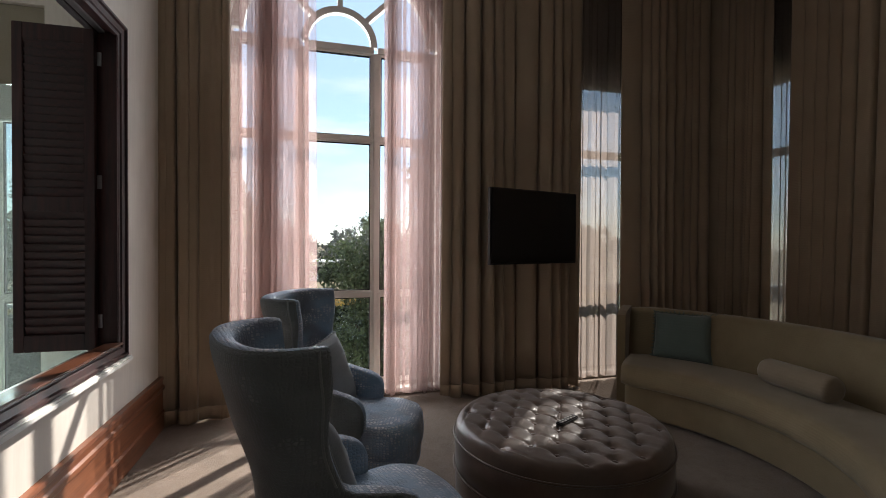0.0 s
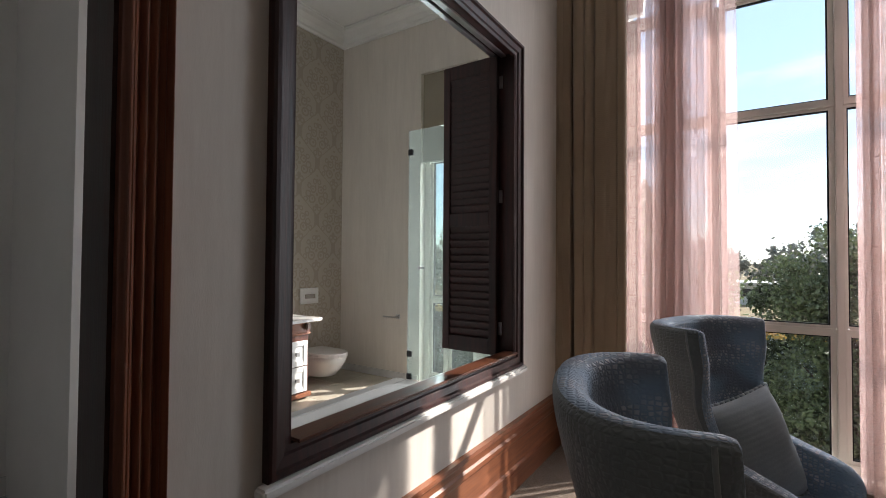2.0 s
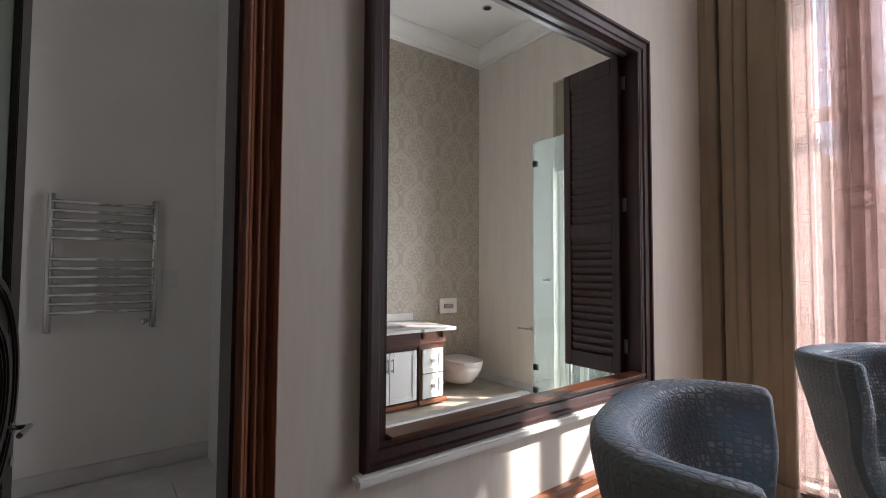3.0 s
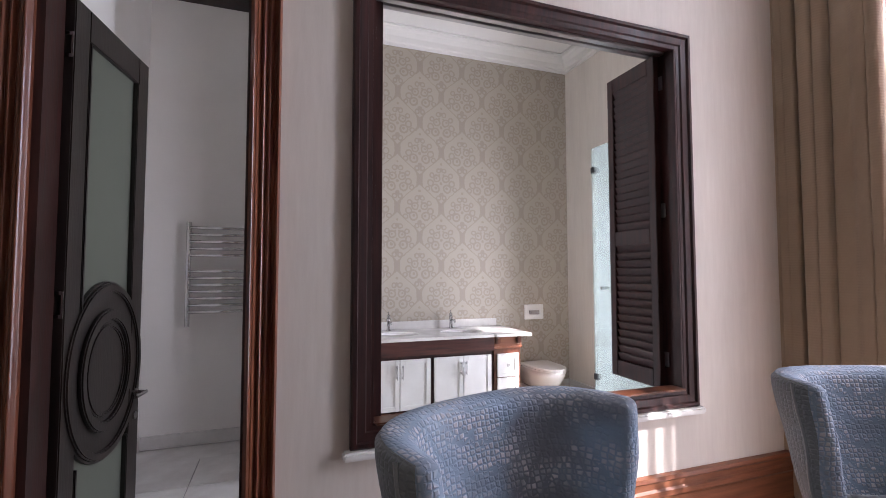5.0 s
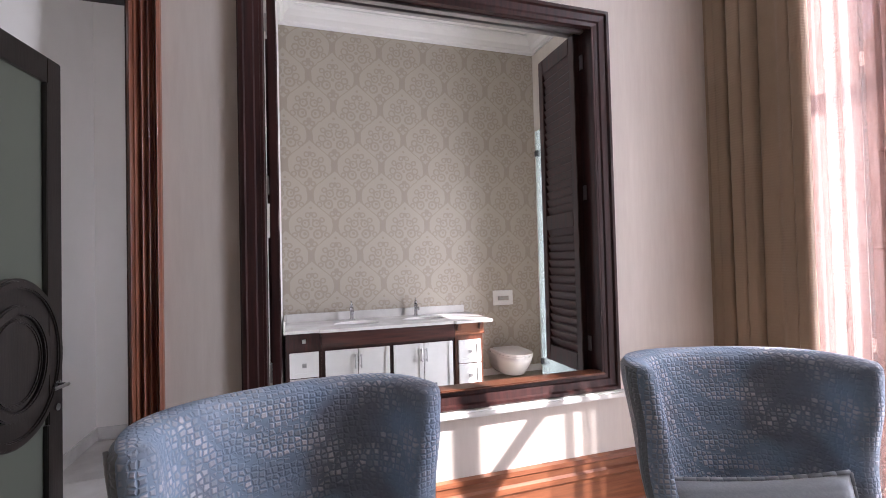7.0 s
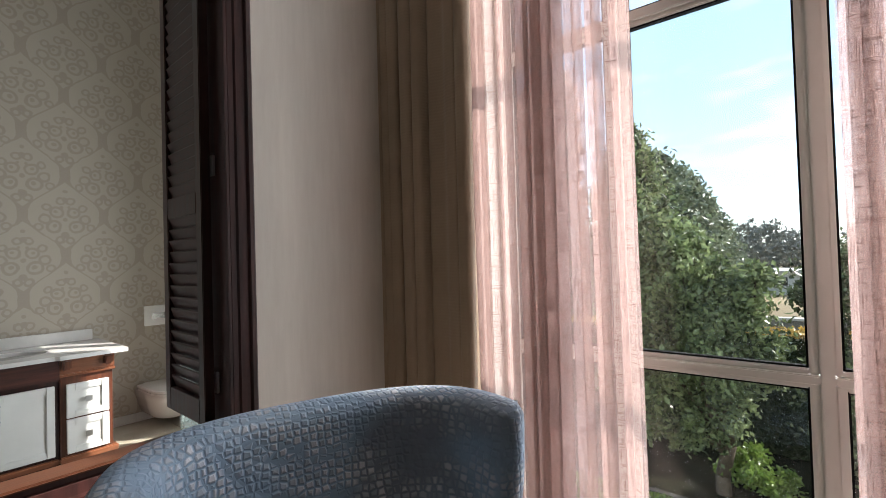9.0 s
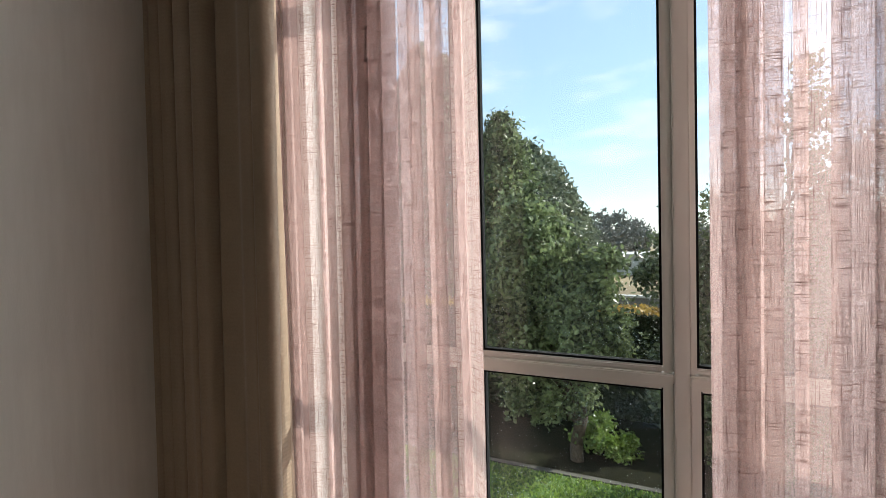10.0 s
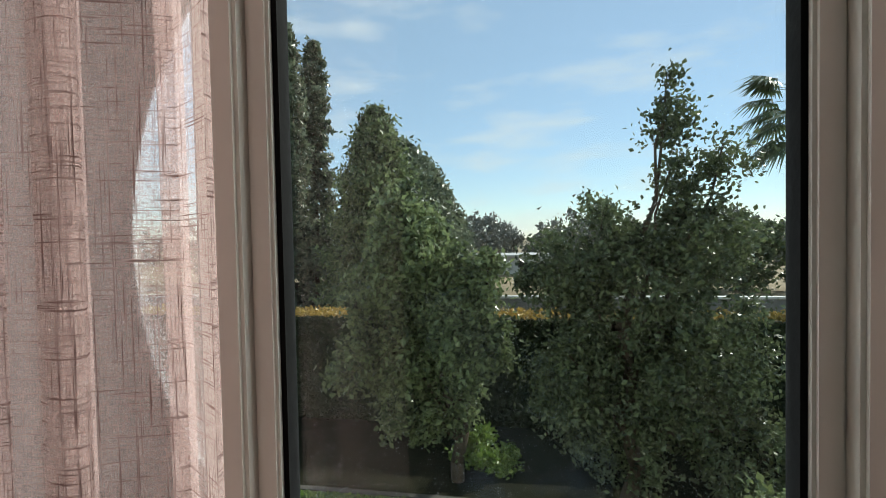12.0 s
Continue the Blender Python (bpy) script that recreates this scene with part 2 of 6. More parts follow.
def damask():
    """Wallpaper with a mirrored scroll ornament in half-drop repeat, the ornament satin."""
    m, ns, ls = mat("damask_wallpaper")
    p = ns["Principled BSDF"]
    t = ns.new("ShaderNodeTexCoord")
    sx = ns.new("ShaderNodeSeparateXYZ")
    ls.new(t.outputs["Object"], sx.inputs[0])

    def math_node(op, a, b=None, c=None):
        n = ns.new("ShaderNodeMath")
        n.operation = op
        for i, q in enumerate((a, b, c)):
            if q is None:
                continue
            if isinstance(q, (int, float)):
                n.inputs[i].default_value = q
            else:
                ls.new(q, n.inputs[i])
        return n.outputs[0]

    W, Hh = 0.475, 0.60
    wob = node(ns, "ShaderNodeTexNoise", Scale=16.0, Detail=3.0)
    ls.new(t.outputs["Object"], wob.inputs["Vector"])
    wv = math_node("MULTIPLY", math_node("SUBTRACT", wob.outputs[0], 0.5), 0.022)
    # scrolls (ring radius > 0) and leaves (disc) of half a motif: across, up, radius, width
    curls = ((0.066, -0.085, 0.040, 0.009), (0.060, -0.080, 0.0, 0.015), (0.050, 0.020, 0.034, 0.008), (0.056, 0.024, 0.0, 0.011), (0.0, -0.150, 0.0, 0.024), (0.0, -0.03, 0.0, 0.016),
             (0.118, -0.030, 0.030, 0.008), (0.105, 0.055, 0.022, 0.007), (0.0, 0.115, 0.0, 0.020), (0.030, 0.105, 0.022, 0.007), (0.0, 0.175, 0.0, 0.013), (0.152, -0.09, 0.022, 0.007), (0.030, -0.185, 0.022, 0.008), (0.022, 0.06, 0.0, 0.010))
    layers = []
    for off in (0.0, 0.5):
        y = math_node("ADD", math_node("DIVIDE", sx.outputs[1], W), 50 + off)
        z = math_node("ADD", math_node("DIVIDE", sx.outputs[2], Hh), 50 + off)
        a = math_node("ADD", math_node("MULTIPLY", math_node("ABSOLUTE", math_node("SUBTRACT", math_node("FRACT", y), 0.5)), W), wv)
        b = math_node("ADD", math_node("MULTIPLY", math_node("SUBTRACT", math_node("FRACT", z), 0.5), Hh), wv)
        if off == 0:
            # S-curved lattice between the motifs, broad where its arms meet
            co = math_node("COSINE", math_node("MULTIPLY", b, 2 * math.pi / Hh))
            wide = math_node("MULTIPLY_ADD", math_node("POWER", math_node("ABSOLUTE", co), 5.0), 0.024, 0.007)
            e = math_node("ABSOLUTE", math_node("SUBTRACT", a, math_node("MULTIPLY_ADD", co, W / 4, W / 4)))
            layers.append(math_node("LESS_THAN", e, wide))
        for u, v, r, w in curls:
            du, dv = math_node("SUBTRACT", a, u), math_node("SUBTRACT", b, v)
            d = math_node("SQRT", math_node("MULTIPLY_ADD", du, du, math_node("MULTIPLY", dv, dv)))
            e = math_node("ABSOLUTE", math_node("SUBTRACT", d, r)) if r else d
            layers.append(math_node("LESS_THAN", e, w))
    orn = layers[0]
    for q in layers[1:]:
        orn = math_node("MAXIMUM", orn, q)
    fade = node(ns, "ShaderNodeTexNoise", Scale=90.0, Detail=3.0)
    ls.new(t.outputs["Object"], fade.inputs["Vector"])
    soft = math_node("MULTIPLY", orn, math_node("MULTIPLY_ADD", fade.outputs[0], 0.5, 0.7))
    c = mixed(ns, ls, soft, (0.43, 0.386, 0.325), (0.352, 0.306, 0.248))
    ls.new(c, p.inputs["Base Color"])
    ls.new(math_node("MULTIPLY_ADD", orn, -0.12, 0.58), p.inputs["Roughness"])
    bn = node(ns, "ShaderNodeBump", Strength=0.10, Distance=0.002)
    ls.new(soft, bn.inputs["Height"])
    ls.new(bn.outputs[0], p.inputs["Normal"])
    return m


def leafage(name, a, b, clear=0.30, scale=1.5, rough=0.36):
    m, ns, ls = mat(name)
    p = ns["Principled BSDF"]
    g = ns.new("ShaderNodeNewGeometry")
    v = coords(ns, ls)
    n = node(ns, "ShaderNodeTexNoise", Scale=scale, Detail=3.0)
    ls.new(v, n.inputs["Vector"])
    ad = ns.new("ShaderNodeMath")
    ad.operation = "MULTIPLY_ADD"
    ad.inputs[1].default_value = 0.5
    ls.new(g.outputs["Random Per Island"], ad.inputs[0])
    ls.new(n.outputs[0], ad.inputs[2])
    r = ramp(ns, [(0.35, a), (1.0, b)])
    ls.new(ad.outputs[0], r.inputs[0])
    ls.new(r.outputs[0], p.inputs["Base Color"])
    p.inputs["Roughness"].default_value = rough
    p.inputs["Specular IOR Level"].default_value = 0.5
    tr = ns.new("ShaderNodeBsdfTranslucent")
    ls.new(r.outputs[0], tr.inputs[0])
    mx = ns.new("ShaderNodeMixShader")
    mx.inputs[0].default_value = clear
    ls.new(p.outputs[0], mx.inputs[1])
    ls.new(tr.outputs[0], mx.inputs[2])
    ls.new(mx.outputs[0], ns["Material Output"].inputs[0])
    return m


M_CARPET = surface("brown_carpet", (0.21, 0.155, 0.115), (0.27, 0.21, 0.165), rough=0.95, scale=14, bump=0.6, fine=260, sheen=0.3, spec=0.1)
M_WALL = surface("cream_wall_cloth", (0.68, 0.625, 0.56), (0.73, 0.68, 0.615), rough=0.75, scale=5, stretch=(9, 9, 1), bump=0.08, fine=60, stain=0.06)
M_PLASTER = surface("cream_plaster", (0.81, 0.79, 0.76), (0.85, 0.83, 0.80), rough=0.7, scale=3, bump=0.04, stain=0.06)
M_WHITE = surface("white_ceiling_paint", (0.78, 0.77, 0.74), (0.82, 0.81, 0.78), rough=0.7, scale=3, bump=0.03, stain=0.05)
M_FRAME = surface("cream_window_paint", (0.74, 0.72, 0.66), (0.80, 0.78, 0.72), rough=0.4, scale=5, bump=0.02, stain=0.12)
M_GASKET = surface("black_rubber", (0.008, 0.008, 0.008), (0.012, 0.012, 0.012), rough=0.9, scale=20, spec=0.03)
M_MAHOG = wood("polished_mahogany", (0.085, 0.024, 0.012), (0.19, 0.062, 0.03), axis=2)
M_MAHOG_Y = wood("polished_mahogany_along", (0.17, 0.055, 0.026), (0.33, 0.125, 0.06), axis=1)
M_DARK = wood("dark_mahogany", (0.015, 0.005, 0.0045), (0.066, 0.016, 0.013), axis=2, rough=0.42, coat=0.05)
M_DARK_Y = wood("dark_mahogany_along", (0.028, 0.008, 0.006), (0.10, 0.027, 0.020), axis=1)
# lighter, redder copy of the dark mahogany: sun on the sill put into colour
M_SILL = wood("sunlit_mahogany_sill", (0.075, 0.026, 0.014), (0.15, 0.055, 0.028), axis=1)
M_TRIM = wood("red_brown_door_casing", (0.15, 0.046, 0.024), (0.33, 0.12, 0.062), axis=2)
M_EBONY = wood("near_black_door_wood", (0.010, 0.007, 0.006), (0.028, 0.018, 0.015), axis=2)
M_DRAPE = woven("taupe_drape", (0.425, 0.325, 0.23), (0.50, 0.39, 0.28), sheen=0.3, through_light=0.09)
M_SHEER = sheer_cloth("sheer_linen_voile", 0.74, (0.585, 0.43, 0.395), (0.125, 0.07, 0.062))
# same voile made less open and darker, its shade put into the colour
M_SHEER_SHADED = sheer_cloth("shaded_voile", 0.22, (0.40, 0.335, 0.295), (0.22, 0.175, 0.15))
M_CROC = croc_cloth("blue_scale_upholstery", 0.42, 0.56, ((0.215, 0.245, 0.29), (0.265, 0.365, 0.48), (0.37, 0.48, 0.60)))
# copy of the scale cloth with the outer back's shade in its colour
M_CROC_BACK = croc_cloth("grey_blue_shaded_upholstery", 0.58, 0.80, ((0.17, 0.19, 0.19), (0.20, 0.23, 0.238), (0.24, 0.275, 0.285)))
M_VELVET = woven("olive_beige_velvet", (0.255, 0.198, 0.112), (0.33, 0.262, 0.158), sheen=0.35, rough=0.7, blotch=5)
M_SATIN = surface("taupe_satin", (0.102, 0.060, 0.040), (0.145, 0.090, 0.062), rough=0.36, scale=9, bump=0.05, fine=200, sheen=0.3, coat=0.05)
M_TEAL = woven("grey_teal_cushion", (0.14, 0.19, 0.18), (0.20, 0.25, 0.235), thread=260)
M_BOLSTER = woven("beige_bolster", (0.30, 0.24, 0.17), (0.36, 0.30, 0.22), thread=260)
M_PILLOW = woven("pale_blue_grey_cushion", (0.31, 0.34, 0.36), (0.38, 0.41, 0.43), thread=320)
M_CHROME = surface("chrome", (0.55, 0.55, 0.56), (0.62, 0.62, 0.63), rough=0.12, metal=1.0, bump=0, stain=0.05)
M_RAIL = surface("dark_chrome", (0.66, 0.66, 0.665), (0.74, 0.74, 0.745), rough=0.13, metal=1.0, bump=0, stain=0.05)
M_TAP = surface("tap_chrome", (0.40, 0.40, 0.41), (0.48, 0.48, 0.49), rough=0.10, metal=1.0, bump=0, stain=0.05)
M_STEEL = surface("brushed_steel", (0.5, 0.5, 0.5), (0.62, 0.62, 0.62), rough=0.32, metal=1.0, bump=0.02)
M_BLACK = surface("black_gloss_plastic", (0.010, 0.010, 0.011), (0.016, 0.016, 0.018), rough=0.3, bump=0)
M_SCREEN = surface("dark_screen", (0.006, 0.006, 0.008), (0.008, 0.008, 0.011), rough=0.22, bump=0, stain=0.05)
M_CERAMIC = surface("white_ceramic", (0.80, 0.79, 0.77), (0.84, 0.83, 0.81), rough=0.12, bump=0, stain=0.03)
M_MARBLE = surface("white_marble", (0.62, 0.60, 0.58), (0.80, 0.79, 0.77), rough=0.12, scale=4, bump=0, stain=0.12)
# stone greyed down: the shade on deck and ledge is in its colour
M_STONE = surface("shaded_stone_deck", (0.36, 0.35, 0.33), (0.46, 0.45, 0.42), rough=0.3, scale=4, bump=0.02, stain=0.12)
M_CABINET = surface("white_cabinet_paint", (0.72, 0.72, 0.70), (0.78, 0.78, 0.76), rough=0.35, bump=0.02, stain=0.06)
M_TILE = surface("beige_floor_tile", (0.50, 0.445, 0.35), (0.60, 0.545, 0.45), rough=0.14, spec=0.7, scale=5, bump=0.02, vary=0.06)
M_DAMASK = damask()
M_GLASS = glass_pane("window_glass", (0.97, 0.985, 0.98))
M_SHOWER = glass_pane("shower_glass", (0.83, 0.91, 0.87), haze=0.10)
M_FROST = glass_pane("frosted_door_glass", (0.36, 0.385, 0.33), haze=0.5)
M_BLIND = woven("beige_blind", (0.33, 0.29, 0.22), (0.37, 0.33, 0.26), through_light=0.15)
M_LAWN = surface("lawn_soil", (0.05, 0.10, 0.018), (0.10, 0.17, 0.035), rough=0.9, scale=2.0, bump=0.5, fine=40)
M_SOIL = surface("shaded_bed_soil", (0.008, 0.010, 0.005), (0.022, 0.022, 0.012), spec=0.05, rough=0.95, scale=5, bump=0.6, fine=40)
M_FIELD = surface("dry_grass_field", (0.20, 0.15, 0.08), (0.30, 0.23, 0.13), rough=0.95, scale=0.6, bump=0.3, fine=10)
M_CONCRETE = surface("grey_concrete", (0.16, 0.16, 0.15), (0.24, 0.235, 0.22), rough=0.85, scale=1.6, bump=0.2)
M_KERB = surface("weathered_kerb", (0.06, 0.06, 0.05), (0.11, 0.105, 0.09), rough=0.9, scale=4, bump=0.3)
M_COPING = surface("pale_coping", (0.55, 0.55, 0.53), (0.65, 0.65, 0.62), rough=0.7, scale=3, bump=0.1)
M_ROOF = surface("pale_roof_sheet", (0.45, 0.44, 0.42), (0.58, 0.56, 0.53), rough=0.6, scale=2)
M_BARK = surface("bark", (0.06, 0.045, 0.03), (0.12, 0.09, 0.065), rough=0.95, scale=12, bump=0.6, fine=50)
M_LEAF_A = leafage("broad_leaves", (0.030, 0.052, 0.018), (0.26, 0.31, 0.13))
M_LEAF_B = leafage("dark_leaves", (0.014, 0.024, 0.012), (0.17, 0.205, 0.10))
M_LEAF_C = leafage("conifer_needles", (0.026, 0.04, 0.027), (0.24, 0.275, 0.18))
M_LEAF_S = leafage("spruce_needles", (0.010, 0.020, 0.009), (0.27, 0.33, 0.155), clear=0.40)
# hedge front in shade and top in sun, painted as two leaf colours
M_LEAF_H = leafage("shaded_hedge_leaves", (0.010, 0.020, 0.008), (0.04, 0.055, 0.02), clear=0.08, rough=0.75)
M_LEAF_Y = leafage("sunlit_hedge_tips", (0.30, 0.20, 0.05), (0.55, 0.38, 0.10))
# far trees paled and greyed: distance haze is put into the leaf colour
M_LEAF_F = leafage("hazed_far_foliage", (0.10, 0.115, 0.10), (0.20, 0.20, 0.175), clear=0.2, scale=0.4)
M_LEAF_G = leafage("bright_shrub", (0.10, 0.18, 0.03), (0.24, 0.33, 0.08))
M_GRASS = leafage("grass_blades", (0.12, 0.20, 0.03), (0.30, 0.42, 0.09))
M_PALM = leafage("palm_fronds", (0.035, 0.06, 0.03), (0.11, 0.15, 0.075))

# ---- mesh helpers ----


def part(name, bm, material, parent=None, label="", smooth=False, bevel=0.0, segs=2):
    """Links a bmesh as one mesh object, under a thing or a part if one is given."""
    if bevel:
        bmesh.ops.bevel(bm, geom=bm.edges[:], offset=bevel, segments=segs, affect="EDGES", clamp_overlap=True)
    bmesh.ops.recalc_face_normals(bm, faces=bm.faces[:])
    me = bpy.data.meshes.new(name)
    bm.to_mesh(me)
    bm.free()
    me.materials.append(material)
    if smooth:
        me.polygons.foreach_set("use_smooth", [True] * len(me.polygons))
    ob = new(name, me)
    if parent:
        ob.parent = parent
    if label:
        ob["label"] = label
    return ob


def piece(name, me, parent, m):
    """One more object on a shared mesh, at the pose m in its parent."""
    ob = new(name, me)
    ob.parent = parent
    ob.matrix_basis = m
    return ob


def thing(name, at, label, category, group="", yaw=0.0):
    ob = new(name)
    ob.empty_display_size = 0.1
    ob.matrix_basis = pose(*at, 0, 0, yaw)
    return tagged(ob, label, category, group)


def structure(name, bm, material, label, smooth=False, bevel=0.0):
    return tagged(part(name, bm, material, smooth=smooth, bevel=bevel), label, name.split("_")[0], "", "structure")


def box(bm, x0, x1, y0, y1, z0, z1):
    vs = [bm.verts.new((x, y, z)) for x in (x0, x1) for y in (y0, y1) for z in (z0, z1)]
    for f in ((0, 1, 3, 2), (4, 6, 7, 5), (0, 4, 5, 1), (2, 3, 7, 6), (0, 2, 6, 4), (1, 5, 7, 3)):
        bm.faces.new([vs[i] for i in f])
    return bm


def boxes(*rows):
    bm = bmesh.new()
    for r in rows:
        box(bm, *r)
    return bm


def rod(bm, p0, p1, r0, r1=None, seg=10):
    r1 = r0 if r1 is None else r1
    p0, p1 = Vector(p0), Vector(p1)
    d = p1 - p0
    q = d.to_track_quat("Z", "Y").to_matrix().to_4x4()
    bmesh.ops.create_cone(bm, cap_ends=True, segments=seg, radius1=r0, radius2=r1, depth=d.length, matrix=Matrix.Translation((p0 + p1) / 2) @ q)
    return bm


def lathe(bm, profile, seg=32, centre=(0, 0, 0), sx=1.0, sy=1.0):
    """Turns a profile of (radius, height) round the upright axis."""
    rings = []
    for r, z in profile:
        rings.append([bm.verts.new((centre[0] + sx * r * math.cos(2 * math.pi * i / seg), centre[1] + sy * r * math.sin(2 * math.pi * i / seg), centre[2] + z)) for i in range(seg)])
    for a, b in zip(rings, rings[1:]):
        for i in range(seg):
            bm.faces.new((a[i], a[(i + 1) % seg], b[(i + 1) % seg], b[i]))
    for ring, flip in ((rings[0], True), (rings[-1], False)):
        bm.faces.new(ring[::-1] if flip else ring)
    return bm


def sheet(bm, fn, nu, nv):
    """A grid of faces from a function of u and v in 0..1."""
    vs = [[bm.verts.new(fn(i / nu, j / nv)) for j in range(nv + 1)] for i in range(nu + 1)]
    for i in range(nu):
        for j in range(nv):
            bm.faces.new((vs[i][j], vs[i + 1][j], vs[i + 1][j + 1], vs[i][j + 1]))
    return vs


def shell(bm, outer, inner, nu, nv):
    """Two grids closed along their border into one body."""
    a, b = sheet(bm, outer, nu, nv), sheet(bm, inner, nu, nv)
    for i in range(nu):
        for j in (0, nv):
            bm.faces.new((a[i][j], a[i + 1][j], b[i + 1][j], b[i][j]))
    for j in range(nv):
        for i in (0, nu):
            bm.faces.new((a[i][j], a[i][j + 1], b[i][j + 1], b[i][j]))
    return bm


def prism(bm, profile, start, step):
    """A closed profile (list of 3D points) drawn out by a vector."""
    a = [bm.verts.new(Vector(p) + Vector(start)) for p in profile]
    b = [bm.verts.new(Vector(p) + Vector(start) + Vector(step)) for p in profile]
    n = len(a)
    for i in range(n):
        bm.faces.new((a[i], a[(i + 1) % n], b[(i + 1) % n], b[i]))
    bm.faces.new(a[::-1])
    bm.faces.new(b)
    return bm


def arc_sweep(bm, profile, centre, a0, a1, n, end_soft=0.0):
    """Sweeps a closed (radius, height) profile round a centre from angle a0 to a1 in degrees."""
    rings = []
    rc = sum(p[0] for p in profile) / len(profile)
    zc = sum(p[1] for p in profile) / len(profile)
    for i in range(n + 1):
        t = i / n
        a = radians(a0 + (a1 - a0) * t)
        e = min(t, 1 - t) * n
        k = 1 - end_soft * max(0, 1 - e / 2) ** 2
        rings.append([bm.verts.new((centre[0] + (rc + (r - rc) * k) * math.cos(a), centre[1] + (rc + (r - rc) * k) * math.sin(a), zc + (z - zc) * k)) for r, z in profile])
    m = len(profile)
    for p, q in zip(rings, rings[1:]):
        for i in range(m):
            bm.faces.new((p[i], p[(i + 1) % m], q[(i + 1) % m], q[i]))
    bm.faces.new(rings[0][::-1])
    bm.faces.new(rings[-1])
    return bm


def subdivided(ob, levels=1):
    mod = ob.modifiers.new("soft", "SUBSURF")
    mod.levels = mod.render_levels = levels
    return ob


def rounded(points, r, n=4):
    """Rounds the corners of a closed 2D outline."""
    out = []
    k = len(points)
    for i in range(k):
        p, a, b = Vector(points[i]), Vector(points[i - 1]), Vector(points[(i + 1) % k])
        da, db = (a - p), (b - p)
        ra = min(r, da.length * 0.45, db.length * 0.45)
        s, e = p + da.normalized() * ra, p + db.normalized() * ra
        for j in range(n + 1):
            t = j / n
            q = s * (1 - t) ** 2 + p * 2 * t * (1 - t) + e * t ** 2
            out.append((q.x, q.y))
    return out

# ---- large structure ----
CEIL, BATH_FLOOR, BATH_CEIL = 4.34, 0.15, 3.93
X_EAST, Y_SOUTH, Y_IN, Y_OUT, X_B = 5.72, -1.6, 4.88, 5.16, -0.14
CX, SPRING, R_ARCH = 1.37, 3.22, 0.95

structure("floor", boxes((-0.02, X_EAST, Y_SOUTH, Y_IN + 0.02, -0.12, 0.0)), M_CARPET, "brown cut-pile carpet across the sitting room")
structure("ceiling", boxes((0.0, X_EAST, Y_SOUTH, Y_IN, CEIL, CEIL + 0.15)), M_WHITE, "plain white painted sitting room ceiling")

# north wall with an arched window, a second window and the bathroom window
bm = boxes((-2.95, -1.53, Y_IN, Y_OUT, -0.3, CEIL + 0.15), (-1.53, -0.88, Y_IN, Y_OUT, 3.26, CEIL + 0.15), (-1.53, -0.88, Y_IN, Y_OUT, -0.3, 0.17),
           (-0.88, CX - R_ARCH, Y_IN, Y_OUT, -0.3, CEIL + 0.15), (CX - R_ARCH, CX + R_ARCH, Y_IN, Y_OUT, -0.3, 0.06),
           (CX + R_ARCH, 3.45, Y_IN, Y_OUT, -0.3, CEIL + 0.15), (3.45, 4.55, Y_IN, Y_OUT, -0.3, 0.06), (3.45, 4.55, Y_IN, Y_OUT, 3.2, CEIL + 0.15),
           (4.55, X_EAST + 0.28, Y_IN, Y_OUT, -0.3, CEIL + 0.15))
N = 28
for i in range(N):
    a, b = math.pi * i / N, math.pi * (i + 1) / N
    xa, xb = CX - R_ARCH * math.cos(a), CX - R_ARCH * math.cos(b)
    za, zb = SPRING + R_ARCH * math.sin(a), SPRING + R_ARCH * math.sin(b)
    prism(bm, [(xa, Y_IN, za), (xb, Y_IN, zb), (xb, Y_IN, CEIL + 0.15), (xa, Y_IN, CEIL + 0.15)], (0, 0, 0), (0, Y_OUT - Y_IN, 0))
structure("wall_north", bm, M_WALL, "cream wall with a tall arched window opening")
# eave out of view, its depth set to keep high sun off sheers and deck
structure("roof_overhang", boxes((-6, 9, Y_OUT, 6.49, 4.75, 4.95)), M_WHITE, "unseen white eave added over the windows to cut the high sun")
# east wall with a window
structure("wall_east", boxes((X_EAST, X_EAST + 0.28, Y_SOUTH, 3.25, -0.3, CEIL + 0.15), (X_EAST, X_EAST + 0.28, 4.5, Y_IN, -0.3, CEIL + 0.15),
                             (X_EAST, X_EAST + 0.28, 3.25, 4.5, -0.3, 0.06), (X_EAST, X_EAST + 0.28, 3.25, 4.5, 3.2, CEIL + 0.15)), M_WALL, "cream wall with a tall window behind drapes")
# closing wall out of view, set near to bounce more light into the room
structure("wall_south", boxes((X_B, X_EAST + 0.28, Y_SOUTH - 0.25, Y_SOUTH, -0.3, CEIL + 0.15)), M_WALL, "unseen plain cream wall closing the sitting room, set near for bounce")
# west wall: doorway to the bathroom lobby and a shuttered opening
DY0, DY1, DZ = 0.93, 1.612, 2.56
WY0, WY1, WZ0, WZ1 = 2.08, 3.77, 0.765, 2.69
structure("wall_west", boxes((X_B, 0, Y_SOUTH, DY0, -0.3, CEIL), (X_B, 0, DY0, DY1, DZ, CEIL), (X_B, 0, DY1, WY0, -0.3, CEIL),
                             (X_B, 0, WY0, WY1, -0.3, WZ0), (X_B, 0, WY0, WY1, WZ1, CEIL), (X_B, 0, WY1, Y_IN, -0.3, CEIL), (X_B, 0.0, DY0, DY1, -0.3, BATH_FLOOR - 0.02)),
          M_WALL, "pale cream cloth-covered wall between sitting room and bathroom")
